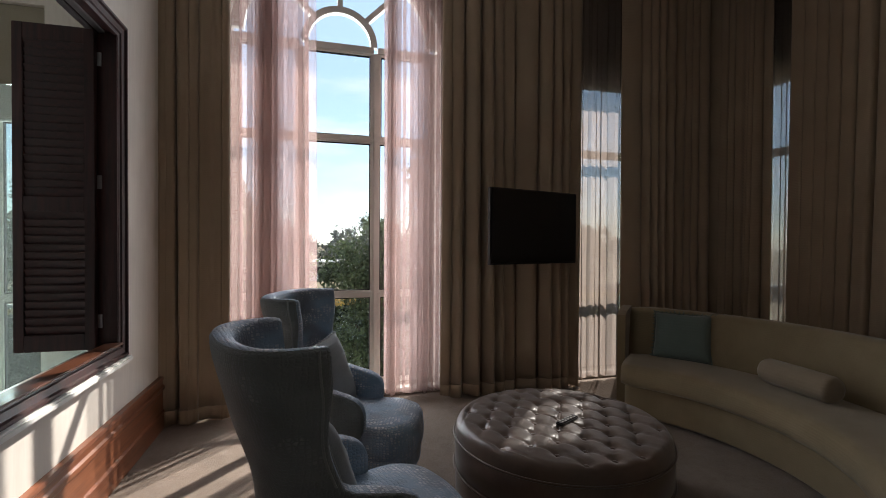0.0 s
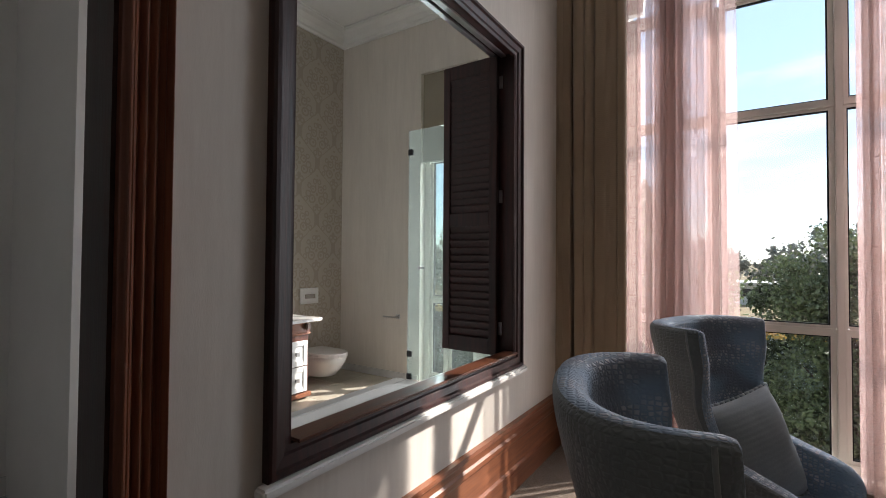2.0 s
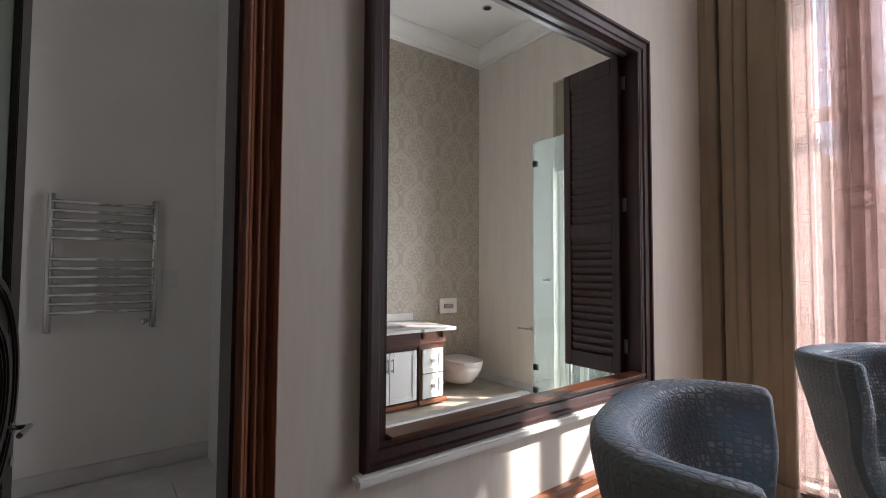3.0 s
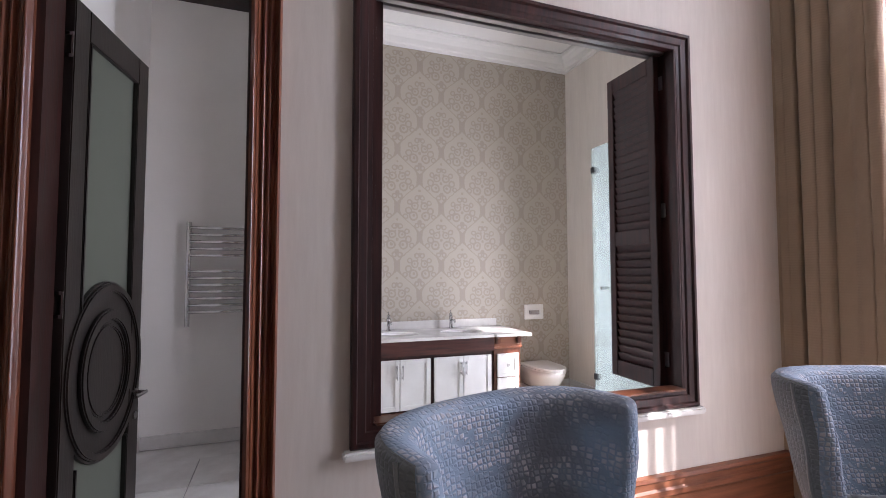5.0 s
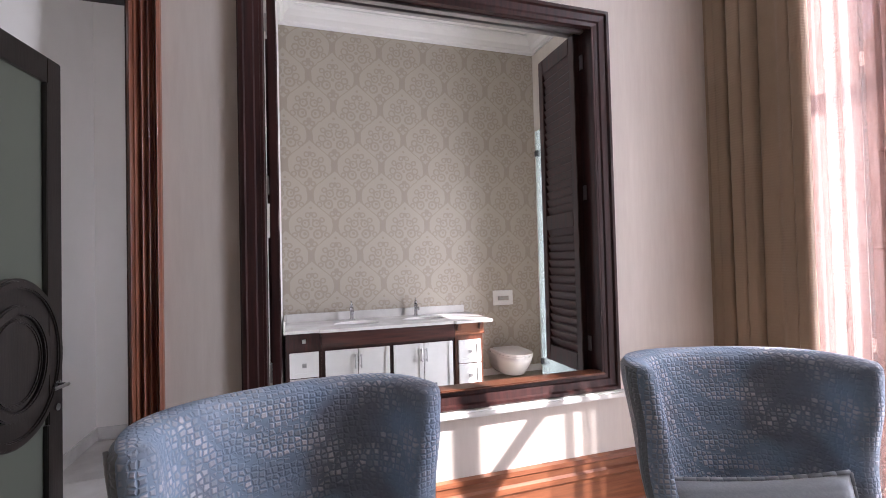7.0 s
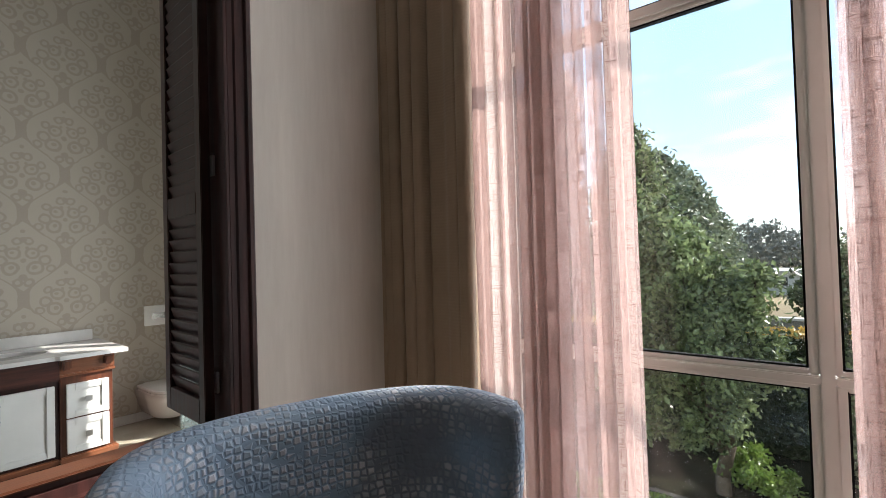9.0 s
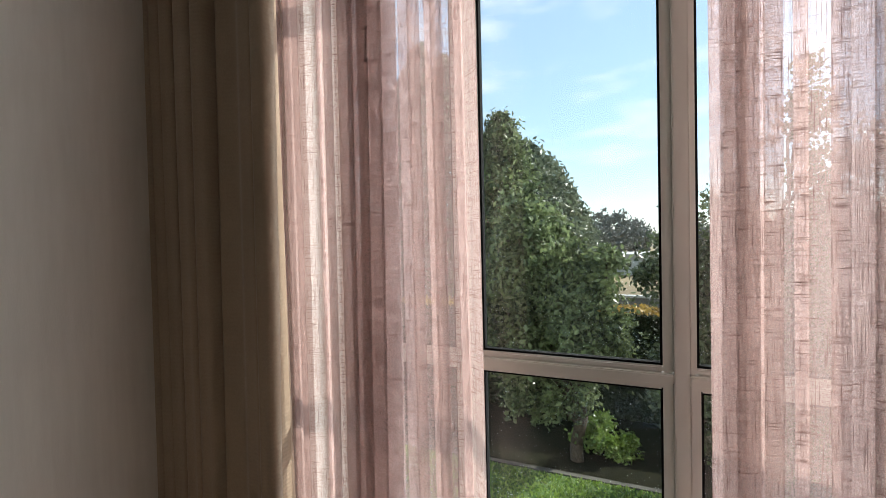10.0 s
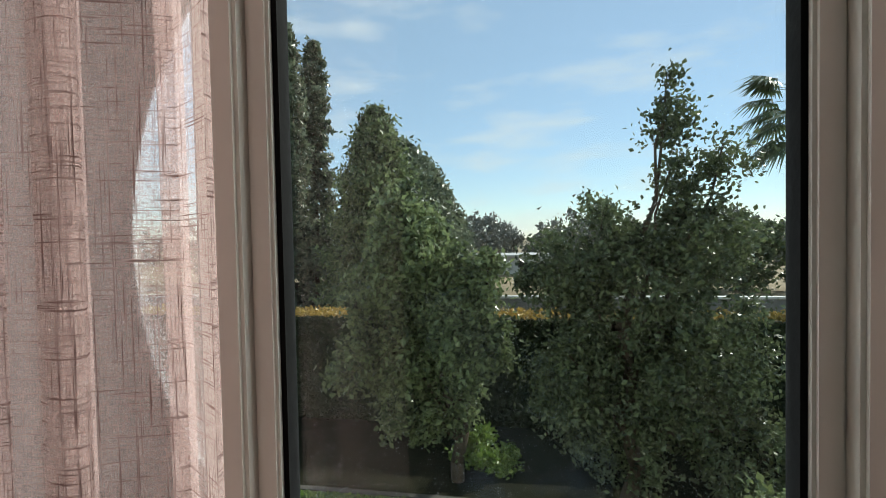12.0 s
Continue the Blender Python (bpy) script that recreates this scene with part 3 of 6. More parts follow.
# bathroom shell
structure("wall_bathroom_back", boxes((-2.9, -2.63, 2.1, Y_IN, -0.3, CEIL)), M_DAMASK, "taupe damask wallpaper wall behind the vanity")
structure("wall_bathroom_lobby", boxes((-2.9, -2.04, 0.5, 2.1, -0.3, CEIL)), M_PLASTER, "plain cream lobby wall with a return beside the vanity")
structure("wall_bathroom_south", boxes((-2.04, X_B, 0.5, 0.78, -0.3, CEIL)), M_PLASTER, "plain cream lobby end wall")
structure("ceiling_bathroom", boxes((-2.63, X_B, 0.78, Y_IN, BATH_CEIL, BATH_CEIL + 0.12)), M_WHITE, "white painted bathroom ceiling")
bath_floor = structure("floor_bathroom", boxes((-2.63, X_B, 0.78, Y_IN, -0.2, BATH_FLOOR - 0.012)), M_MARBLE, "beige stone tile bathroom floor")


def cornice(name, x0, x1, y0, y1, z, size):
    """Stepped and coved moulding round a room, below its ceiling."""
    prof = [(0, -size), (0.12 * size, -size), (0.16 * size, -0.86 * size), (0.30 * size, -0.80 * size), (0.38 * size, -0.5 * size), (0.62 * size, -0.24 * size), (0.86 * size, -0.16 * size), (0.9 * size, -0.1 * size), (size, -0.08 * size), (size, 0), (0, 0)]
    bm = bmesh.new()
    loops = []
    for d, h in prof:
        loops.append([bm.verts.new(p) for p in ((x0 + d, y0 + d, z + h), (x1 - d, y0 + d, z + h), (x1 - d, y1 - d, z + h), (x0 + d, y1 - d, z + h))])
    for a, b in zip(loops, loops[1:]):
        for i in range(4):
            bm.faces.new((a[i], a[(i + 1) % 4], b[(i + 1) % 4], b[i]))
    return structure(name, bm, M_WHITE, "white moulded plaster cornice under the ceiling")


cornice("trim_bathroom_cornice", -2.63, X_B, 2.1, Y_IN, BATH_CEIL, 0.16)
structure("wall_bathroom_partition", boxes((-2.04, -1.22, 1.93, 2.1, -0.3, CEIL)), M_PLASTER, "plain cream partition between lobby and bathroom")
cornice("trim_sitting_cornice", 0.0, X_EAST, Y_SOUTH, Y_IN, CEIL, 0.10)

# tall timber baseboard
bb = [(0, 0), (0.034, 0), (0.034, 0.13), (0.024, 0.145), (0.024, 0.285), (0.034, 0.30), (0.034, 0.325), (0.022, 0.335), (0.022, 0.365), (0.030, 0.375), (0.026, 0.395), (0.0, 0.40)]
bm = bmesh.new()
prism(bm, [(x + 0.001, 0, z) for x, z in bb], (0, 1.728, 0), (0, Y_IN - 1.728, 0))
structure("baseboard", bm, M_MAHOG_Y, "tall polished reddish timber baseboard with mouldings")
bm = bmesh.new()
prism(bm, [(x + 0.001, 0, z) for x, z in bb], (0, Y_SOUTH, 0), (0, DY0 - 0.125 - Y_SOUTH, 0))
structure("baseboard_south", bm, M_MAHOG_Y, "tall polished reddish timber baseboard with mouldings")
bm = boxes((-2.628, -2.615, 2.1, Y_IN, BATH_FLOOR, BATH_FLOOR + 0.07), (-2.615, -1.54, Y_IN - 0.014, Y_IN, BATH_FLOOR, BATH_FLOOR + 0.07), (-2.04, -2.026, 0.794, 2.1, BATH_FLOOR, BATH_FLOOR + 0.09), (-2.04, X_B, 0.78, 0.794, BATH_FLOOR, BATH_FLOOR + 0.09))
structure("baseboard_bathroom", bm, M_MARBLE, "low pale stone skirting in the bathroom")

# ---- windows ----


def casement(win, x0, x1, z0, z1, y, bars=0.03, rail=0.02):
    """A sash of four rails with black gasket and a pane, in the plane y."""
    f = part("window_frame", boxes((x0, x0 + bars, y - 0.03, y + 0.008, z0, z1), (x1 - bars, x1, y - 0.03, y + 0.008, z0, z1), (x0 + bars, x1 - bars, y - 0.03, y + 0.008, z0, z0 + rail), (x0 + bars, x1 - bars, y - 0.03, y + 0.008, z1 - rail, z1)), M_FRAME, win, bevel=0.004)
    a0, a1, b0, b1, g = x0 + bars, x1 - bars, z0 + rail, z1 - rail, 0.007
    part("gasket", boxes((a0, a0 + g, y - 0.02, y + 0.006, b0, b1), (a1 - g, a1, y - 0.02, y + 0.006, b0, b1), (a0 + g, a1 - g, y - 0.02, y + 0.006, b0, b0 + g), (a0 + g, a1 - g, y - 0.02, y + 0.006, b1 - g, b1)), M_GASKET, win)
    p = part("pane", boxes((a0, a1, y - 0.003, y + 0.003, b0, b1)), M_GLASS, win)
    p.visible_shadow = False
    return f


def window_grid(win, xs, zs, y, mull=0.04, depth=0.05, edge=0.06, bar=0.03):
    """Outer frame, mullions and transoms, with a sash in every field."""
    rows = [(xs[0] - edge, xs[0], y - depth, y + 0.016, zs[0] - edge, zs[-1] + edge), (xs[-1], xs[-1] + edge, y - depth, y + 0.016, zs[0] - edge, zs[-1] + edge)]
    for x in xs[1:-1]:
        rows.append((x - mull / 2, x + mull / 2, y - depth, y + 0.016, zs[0], zs[-1]))
    part("mullion", boxes(*rows), M_FRAME, win, bevel=0.005)
    for k, z in enumerate(zs):
        lo, hi = (z - edge, z) if k == 0 else ((z, z + edge) if k == len(zs) - 1 else (z - bar / 2, z + bar / 2))
        for a, b in zip(xs, xs[1:]):
            x0 = a + (mull / 2 if a != xs[0] else 0)
            x1 = b - (mull / 2 if b != xs[-1] else 0)
            part("transom", boxes((x0, x1, y - depth + 0.003, y + 0.014, lo, hi)), M_FRAME, win, bevel=0.004)


def fields(win, xs, zs, y, mull=0.04, bar=0.03):
    for i in range(len(xs) - 1):
        for j in range(len(zs) - 1):
            x0 = xs[i] + (mull / 2 if i else 0)
            x1 = xs[i + 1] - (mull / 2 if i < len(xs) - 2 else 0)
            z0 = zs[j] + (bar / 2 if j else 0)
            z1 = zs[j + 1] - (bar / 2 if j < len(zs) - 2 else 0)
            casement(win, x0, x1, z0, z1, y, 0.02 if (len(xs) == 4 and i == 2 and j == 1) else 0.03)


def bar_arc(bm, cx, cz, r0, r1, y0, y1, a0=0.0, a1=180.0, n=32):
    pts = [(a0 + (a1 - a0) * i / n) for i in range(n + 1)]
    loops = []
    for a in pts:
        c, s = math.cos(radians(a)), math.sin(radians(a))
        loops.append([bm.verts.new((cx + r * c, y, cz + r * s)) for r, y in ((r0, y0), (r1, y0), (r1, y1), (r0, y1))])
    for p, q in zip(loops, loops[1:]):
        for i in range(4):
            bm.faces.new((p[i], p[(i + 1) % 4], q[(i + 1) % 4], q[i]))
    bm.faces.new(loops[0])
    bm.faces.new(loops[-1][::-1])
    return bm


WIN_Y = 5.015
win1 = tagged(new("window_1"), "tall arched window with cream painted frame and clear panes", "window", "", "structure")
XS1, ZS1 = [CX - 0.89, 1.032, 1.703, CX + 0.89], [0.12, 0.945, 2.405, SPRING]
window_grid(win1, XS1, ZS1, WIN_Y)
fields(win1, XS1, ZS1, WIN_Y)
part("arch_frame", bar_arc(bmesh.new(), CX, SPRING + 0.06, 0.83, 0.95, WIN_Y - 0.05, WIN_Y + 0.016, 3, 177), M_FRAME, win1, bevel=0.0)
part("inner_arch", bar_arc(bmesh.new(), CX, SPRING + 0.058, 0.285, 0.345, WIN_Y - 0.045, WIN_Y + 0.012), M_FRAME, win1)
for a in (45, 90, 135):
    bm = bmesh.new()
    c, s = math.cos(radians(a)), math.sin(radians(a))
    o = Vector((CX, WIN_Y, SPRING + 0.058))
    d, w = Vector((c, 0, s)), Vector((-s, 0, c)) * 0.024
    prof = [o + d * 0.34 + w, o + d * 0.34 - w, o + d * 0.84 - w, o + d * 0.84 + w]
    prism(bm, [p - Vector((0, 0.04, 0)) for p in prof], (0, 0, 0), (0, 0.08, 0))
    part("glazing_bar", bm, M_FRAME, win1)
bm = bmesh.new()
vs = [bm.verts.new((CX + 0.86 * math.cos(math.pi * i / 32), WIN_Y + 0.002, SPRING + 0.06 + 0.86 * math.sin(math.pi * i / 32))) for i in range(33)]
bm.faces.new(vs)
fan = part("pane", bm, M_GLASS, win1)
fan.visible_shadow = False
part("window_sill", boxes((CX - 0.95, CX + 0.95, 4.84, 4.95, 0.03, 0.065)), M_FRAME, win1, bevel=0.006)

win2 = tagged(new("window_2"), "tall rectangular cream framed window behind sheer curtain", "window", "", "structure")
XS2 = [3.51, 3.74, 4.49]
ZS2 = [0.12, 0.945, 2.405, 3.14]
window_grid(win2, XS2, ZS2, WIN_Y)
fields(win2, XS2, ZS2, WIN_Y)

win3 = tagged(new("window_3"), "tall cream framed side window mostly covered by drapes", "window", "", "structure")
window_grid(win3, [-4.44, -3.88, -3.31], ZS2, 0.0)
fields(win3, [-4.44, -3.88, -3.31], ZS2, 0.0)
win3.matrix_basis = pose(X_EAST + 0.12, 0, 0, 0, 0, -90)

win4 = tagged(new("window_4"), "white framed bathroom window down to the floor", "window", "", "structure")
XS4, ZS4 = [-1.47, -1.26, -0.94], [0.23, 0.98, 2.40, 3.20]
window_grid(win4, XS4, ZS4, WIN_Y)
fields(win4, XS4, ZS4, WIN_Y)
part("latch", boxes((-1.275, -1.255, 4.935, 4.965, 1.28, 1.30), (-1.32, -1.255, 4.925, 4.937, 1.283, 1.297)), M_BLACK, win4)

# ---- doorway, casing and open door ----


def casing(name, y0, y1, label):
    """Fluted upright casing on the room side of the doorway."""
    n = 40
    prof = []
    for i in range(n + 1):
        t = i / n
        d = 0.020 + 0.020 * math.exp(-((t - 0.12) / 0.09) ** 2) + 0.012 * math.sin(t * 5 * 2 * math.pi) * (0.2 < t < 0.85) * 0.6 + 0.022 * math.exp(-((t - 0.93) / 0.05) ** 2)
        prof.append((d, y0 + (y1 - y0) * t))
    bm = bmesh.new()
    prism(bm, [(0.001, y0, 0)] + [(d, y, 0) for d, y in prof] + [(0.001, y1, 0)], (0, 0, 0), (0, 0, DZ + 0.125))
    return structure(name, bm, M_TRIM, label)


casing("trim_door_north", DY1 - 0.002, DY1 + 0.113, "reddish brown fluted timber door casing")
casing("trim_door_south", DY0 + 0.002, DY0 - 0.125, "reddish brown fluted timber door casing")
structure("trim_door_head", boxes((0.001, 0.035, DY0 - 0.125, DY1 + 0.113, DZ + 0.125, DZ + 0.24)), M_TRIM, "reddish brown timber head casing over the doorway", bevel=0.008)
structure("trim_door_lining", boxes((X_B - 0.004, 0.004, DY1 - 0.012, DY1 - 0.001, BATH_FLOOR - 0.02, DZ), (X_B - 0.004, 0.004, DY0 + 0.001, DY0 + 0.028, BATH_FLOOR - 0.02, DZ), (X_B - 0.004, 0.004, DY0 + 0.028, DY1 - 0.012, DZ - 0.028, DZ - 0.001)), M_DARK, "dark timber lining inside the doorway")

door = tagged(new("door_1"), "open near-black timber door with glazed panels and round medallion", "door", "", "structure")
LW, LH, LT = 0.62, 2.33, 0.044


def slab_ring(bm, cx, cz, r0, r1, y0, y1, n=48):
    loops = []
    for i in range(n):
        a = 2 * math.pi * i / n
        c, s = math.cos(a), math.sin(a)
        loops.append([bm.verts.new((cx + r * c, y, cz + r * s)) for r, y in ((r0, y0), (r1, y0), (r1, y1), (r0, y1))])
    for i in range(n):
        p, q = loops[i], loops[(i + 1) % n]
        for k in range(4):
            bm.faces.new((p[k], p[(k + 1) % 4], q[(k + 1) % 4], q[k]))
    return bm


part("stile", boxes((0, 0.10, 0, LT, 0, LH)), M_EBONY, door, bevel=0.004)
part("stile", boxes((LW - 0.10, LW, 0, LT, 0, LH)), M_EBONY, door, bevel=0.004)
part("rail", boxes((0.10, LW - 0.10, 0, LT, LH - 0.13, LH)), M_EBONY, door, bevel=0.004)
part("rail", boxes((0.10, LW - 0.10, 0, LT, 0, 0.16)), M_EBONY, door, bevel=0.004)
MZ = 0.86
bm = bmesh.new()
bmesh.ops.create_cone(bm, cap_ends=True, segments=56, radius1=0.38, radius2=0.38, depth=LT - 0.006, matrix=pose(LW / 2, LT / 2, MZ, 90, 0, 0) @ Matrix.Diagonal((0.80, 1, 1, 1)))
med = part("medallion", bm, M_EBONY, door, "round raised timber medallion")
for r0, r1, y0 in ((0.335, 0.372, -0.012), (0.215, 0.26, -0.016), (0.18, 0.20, -0.008)):
    bm = slab_ring(bmesh.new(), 0, 0, r0, r1, y0, LT - y0)
    bmesh.ops.transform(bm, matrix=Matrix.Translation((LW / 2, 0, MZ)) @ Matrix.Diagonal((0.80, 1, 1, 1)), verts=bm.verts[:])
    part("ring_moulding", bm, M_EBONY, med, bevel=0.006)
for z0, z1 in ((0.16, MZ), (MZ, LH - 0.13)):
    g = part("glazed_panel", boxes((0.10, LW - 0.10, LT / 2 - 0.004, LT / 2 + 0.004, z0, z1)), M_FROST, door, "grey-green obscured glass")
    g.visible_shadow = False
for z0, z1 in ((0.16, 0.52), (1.12, LH - 0.13)):
    part("bead", boxes((0.10, 0.115, -0.004, LT + 0.004, z0, z1), (LW - 0.115, LW - 0.10, -0.004, LT + 0.004, z0, z1)), M_EBONY, door, bevel=0.003)
hd = bmesh.new()
for sy in (-1, 1):
    y = 0 if sy < 0 else LT
    rod(hd, (LW - 0.05, y, 0.70), (LW - 0.05, y + sy * 0.012, 0.70), 0.024, seg=20)
    rod(hd, (LW - 0.05, y, 0.70), (LW - 0.05, y + sy * 0.055, 0.70), 0.009)
    rod(hd, (LW - 0.045, y + sy * 0.052, 0.70), (LW - 0.155, y + sy * 0.052, 0.70), 0.009)
    rod(hd, (LW - 0.05, y, 0.59), (LW - 0.05, y + sy * 0.010, 0.59), 0.018, seg=16)
part("door_handle", hd, M_RAIL, door, "brushed steel lever handle", smooth=False)
kb = rod(bmesh.new(), (LW - 0.05, -0.010, 0.59), (LW - 0.05, -0.045, 0.59), 0.004)
slab_ring(kb, LW - 0.05, 0.575, 0.010, 0.014, -0.042, -0.040, 20)
box(kb, LW - 0.054, LW - 0.046, -0.047, -0.044, 0.52, 0.575)
part("key", kb, M_RAIL, door, "small steel key on a ring")
for z in (0.24, 1.16, 2.14):
    part("hinge_plate", boxes((-0.004, -0.0006, 0.003, 0.010, z - 0.05, z + 0.05), (-0.004, -0.0006, 0.034, 0.041, z - 0.05, z + 0.05), (-0.004, -0.0006, 0.010, 0.034, z + 0.036, z + 0.05), (-0.004, -0.0006, 0.010, 0.034, z - 0.05, z - 0.036)), M_CHROME, door, "bright steel hinge plate")
for z in (0.22, 1.16, 2.1):
    part("hinge", boxes((-0.034, 0.016, -0.016, -0.001, z - 0.065, z + 0.065), (-0.006, 0.006, -0.026, -0.016, z - 0.065, z + 0.065)), M_STEEL, door, "steel butt hinge", bevel=0.002)
door.matrix_basis = pose(X_B - 0.025, DY0 + 0.012, BATH_FLOOR + 0.008, 0, 0, 171)
door.matrix_basis = door.matrix_basis @ Matrix.Diagonal((1, -1, 1, 1))

# ---- shuttered opening ----
frm = tagged(new("window_opening"), "dark mahogany framed internal opening with moulded architrave", "opening", "", "structure")


def moulding(bm, y0, y1, z0, z1, prof):
    """Mitred frame on the wall face; prof is (inset, depth) from the outer edge inwards."""
    loops = []
    for d, h in prof:
        loops.append([bm.verts.new((h, y, z)) for y, z in ((y0 + d, z0 + d), (y1 - d, z0 + d), (y1 - d, z1 - d), (y0 + d, z1 - d))])
    for a, b in zip(loops, loops[1:]):
        for i in range(4):
            bm.faces.new((a[i], a[(i + 1) % 4], b[(i + 1) % 4], b[i]))
    return bm


OY0, OY1, OZ0, OZ1 = 2.005, 3.845, 0.726, 2.742
part("architrave", moulding(bmesh.new(), OY0, OY1, OZ0, OZ1, [(0, 0.001), (0.0, 0.030), (0.008, 0.038), (0.022, 0.038), (0.028, 0.026), (0.060, 0.022), (0.066, 0.014), (0.085, 0.012), (0.088, 0.001), (0.088, -0.01)]), M_DARK, frm)
part("lining", boxes((X_B - 0.004, 0.010, WY0 + 0.001, WY0 + 0.022, WZ0, WZ1), (X_B - 0.004, 0.010, WY1 - 0.022, WY1 - 0.001, WZ0, WZ1), (X_B - 0.004, 0.010, WY0 + 0.022, WY1 - 0.022, WZ1 - 0.022, WZ1 - 0.001)), M_DARK, frm, bevel=0.002)
part("inner_sill", boxes((-0.055, 0.046, WY0 + 0.024, WY1 - 0.024, WZ0 + 0.05, WZ0 + 0.062)), M_SILL, frm, "polished timber sill, reddened for the sun on it", bevel=0.006)
part("stone_ledge", boxes((X_B - 0.015, -0.056, WY0 + 0.022, WY1 - 0.022, WZ0 + 0.001, WZ0 + 0.018)), M_STONE, frm, "stone ledge on the bathroom side, greyed for shade", bevel=0.003)
part("track", boxes((-0.08, -0.045, WY0 + 0.03, WY1 - 0.03, WZ1 - 0.036, WZ1 - 0.0225), (-0.13, -0.10, WY0 + 0.03, WY1 - 0.03, WZ1 - 0.036, WZ1 - 0.0225)), M_STEEL, frm, "pale metal shutter track", bevel=0.002)
structure("trim_sill", boxes((0.001, 0.055, 1.975, 3.868, 0.690, 0.724)), M_WHITE, "white moulded sill ledge under the opening", bevel=0.008)

SW, SH, ST = 0.40, 1.86, 0.036


def shutter(name, at, yaw, mirror=1):
    sh = thing(name, at, "dark mahogany louvred shutter leaf folded open", "shutter", "shutters of the opening", yaw)
    part("stile", boxes((0, 0.052, -ST / 2, ST / 2, 0, SH)), M_DARK, sh, bevel=0.003)
    part("stile", boxes((SW - 0.052, SW, -ST / 2, ST / 2, 0, SH)), M_DARK, sh, bevel=0.003)
    for z0, z1 in ((0, 0.095), (0.80, 0.885), (SH - 0.095, SH)):
        part("rail", boxes((0.052, SW - 0.052, -ST / 2, ST / 2, z0, z1)), M_DARK, sh, bevel=0.003)
    for z0, z1 in ((0.095, 0.80), (0.885, SH - 0.095)):
        part("tilt_rod", boxes((SW / 2 - 0.007, SW / 2 + 0.007, -ST / 2 - 0.014, -ST / 2 - 0.002, z0 + 0.04, z1 - 0.04)), M_DARK, sh, bevel=0.002)
    bm = boxes((-(SW - 0.106) / 2, (SW - 0.106) / 2, -0.029, 0.029, -0.0045, 0.0045))
    bmesh.ops.bevel(bm, geom=[e for e in bm.edges if abs(e.verts[0].co.x - e.verts[1].co.x) > 0.1], offset=0.003, segments=1, affect="EDGES")
    me = bpy.data.meshes.new("louvre")
    bm.to_mesh(me)
    bm.free()
    me.materials.append(M_DARK)
    for z0, z1 in ((0.095, 0.80), (0.885, SH - 0.095)):
        k = round((z1 - z0) / 0.046)
        for i in range(k):
            piece("louvre", me, sh, pose(SW / 2, 0, z0 + (z1 - z0) * (i + 0.5) / k, 69 + 2 * math.sin(i * 2.3 + z0 * 9), 0, 0))
    for z in (0.16, 0.98, SH - 0.16):
        part("hinge", boxes((-0.016, 0.018, -ST / 2 - 0.004, -ST / 2 - 0.0005, z - 0.04, z + 0.04), (-0.020, -0.012, -ST / 2 - 0.010, -ST / 2 - 0.0005, z - 0.04, z + 0.04)), M_STEEL, sh, "small steel hinge", bevel=0.0015)
    return sh


shutter("louvred_shutter", (-0.085, 3.715, WZ0 + 0.034), 178.5)
left = shutter("louvred_shutter", (-0.085, 2.135, WZ0 + 0.034), 181)
left.matrix_basis = left.matrix_basis @ Matrix.Diagonal((1, -1, 1, 1))

# ---- curtains ----


def drape(name, label, group, p0, p1, z0, z1, folds, amp, material, seed, thick=0.0, lean=0.0, category="curtain", nz=14, side=(0, -1), omega=0.0, bunch=(0.5, 0.0)):
    """Pleated cloth from p0 to p1 in plan; folds wander a little on the way down."""
    rnd = random.Random(seed)
    ph = [rnd.uniform(0, 6.28) for _ in range(6)]
    p0, p1 = Vector((*p0, 0)), Vector((*p1, 0))
    d = p1 - p0
    nrm = Vector((side[0], side[1], 0))
    nu = max(24, int(folds * 28))

    def fn(u, v):
        z = z0 + (z1 - z0) * v
        low = 1 - v
        uu = u + 0.010 * math.sin(5 * u + 2.1 * v + ph[0]) * low + lean * (u - 0.5) * low
        a = 2 * math.pi * (folds * u + 0.42 * math.sin(6.1 * u + ph[1]) + 0.30 * math.sin(15 * u + ph[2]) + 0.10 * low * math.sin(9 * u + ph[3]))
        s = 2 * abs(math.sin(a / 2)) - 1 if thick else math.sin(a)
        k = amp * (0.65 + 0.35 * math.sin(11 * u + ph[4])) * (1 + 0.15 * low * math.sin(7 * u + ph[5]))
        depth = k * (s + 0.25 * math.sin(2 * a + ph[2]) * low) * (0.75 + 0.35 * low)
        along = -1.25 * d.length / folds / (2 * math.pi) * math.sin(a) if thick else 0.35 * amp * math.cos(a) * s
        along += omega * (1 + bunch[1] * math.exp(-((u - bunch[0]) / 0.16) ** 2)) * math.sin(2 * a + 0.6 * math.sin(4 * u + ph[3])) + omega * 1.2 * math.sin(9.5 * u + ph[5])
        zz = z + (0.012 * math.sin(a * 0.5 + ph[3]) if v < 0.001 else 0)
        q = p0 + d * uu + d.normalized() * along + nrm * depth
        return (q.x, q.y, zz)

    c = (p0 + p1) / 2
    th = thing(name, (c.x, c.y, z0), label, category, group)
    vh = 0.10 / (z1 - z0)

    def band(a, b, off):
        def g(u, v):
            q = fn(u, a + (b - a) * v)
            return (q[0] - c.x + nrm.x * off, q[1] - c.y + nrm.y * off, q[2] - z0)
        return g

    for nm, a, b, off, rows in (("panel", vh, 1.0, 0.0, nz), ("hem", 0.0, vh + 0.002, 0.003, 2)):
        bm = bmesh.new()
        sheet(bm, band(a, b, off), nu, rows)
        ob = part(nm, bm, material, th, smooth=True)
        if thick:
            mod = ob.modifiers.new("cloth", "SOLIDIFY")
            mod.thickness = thick
    return th


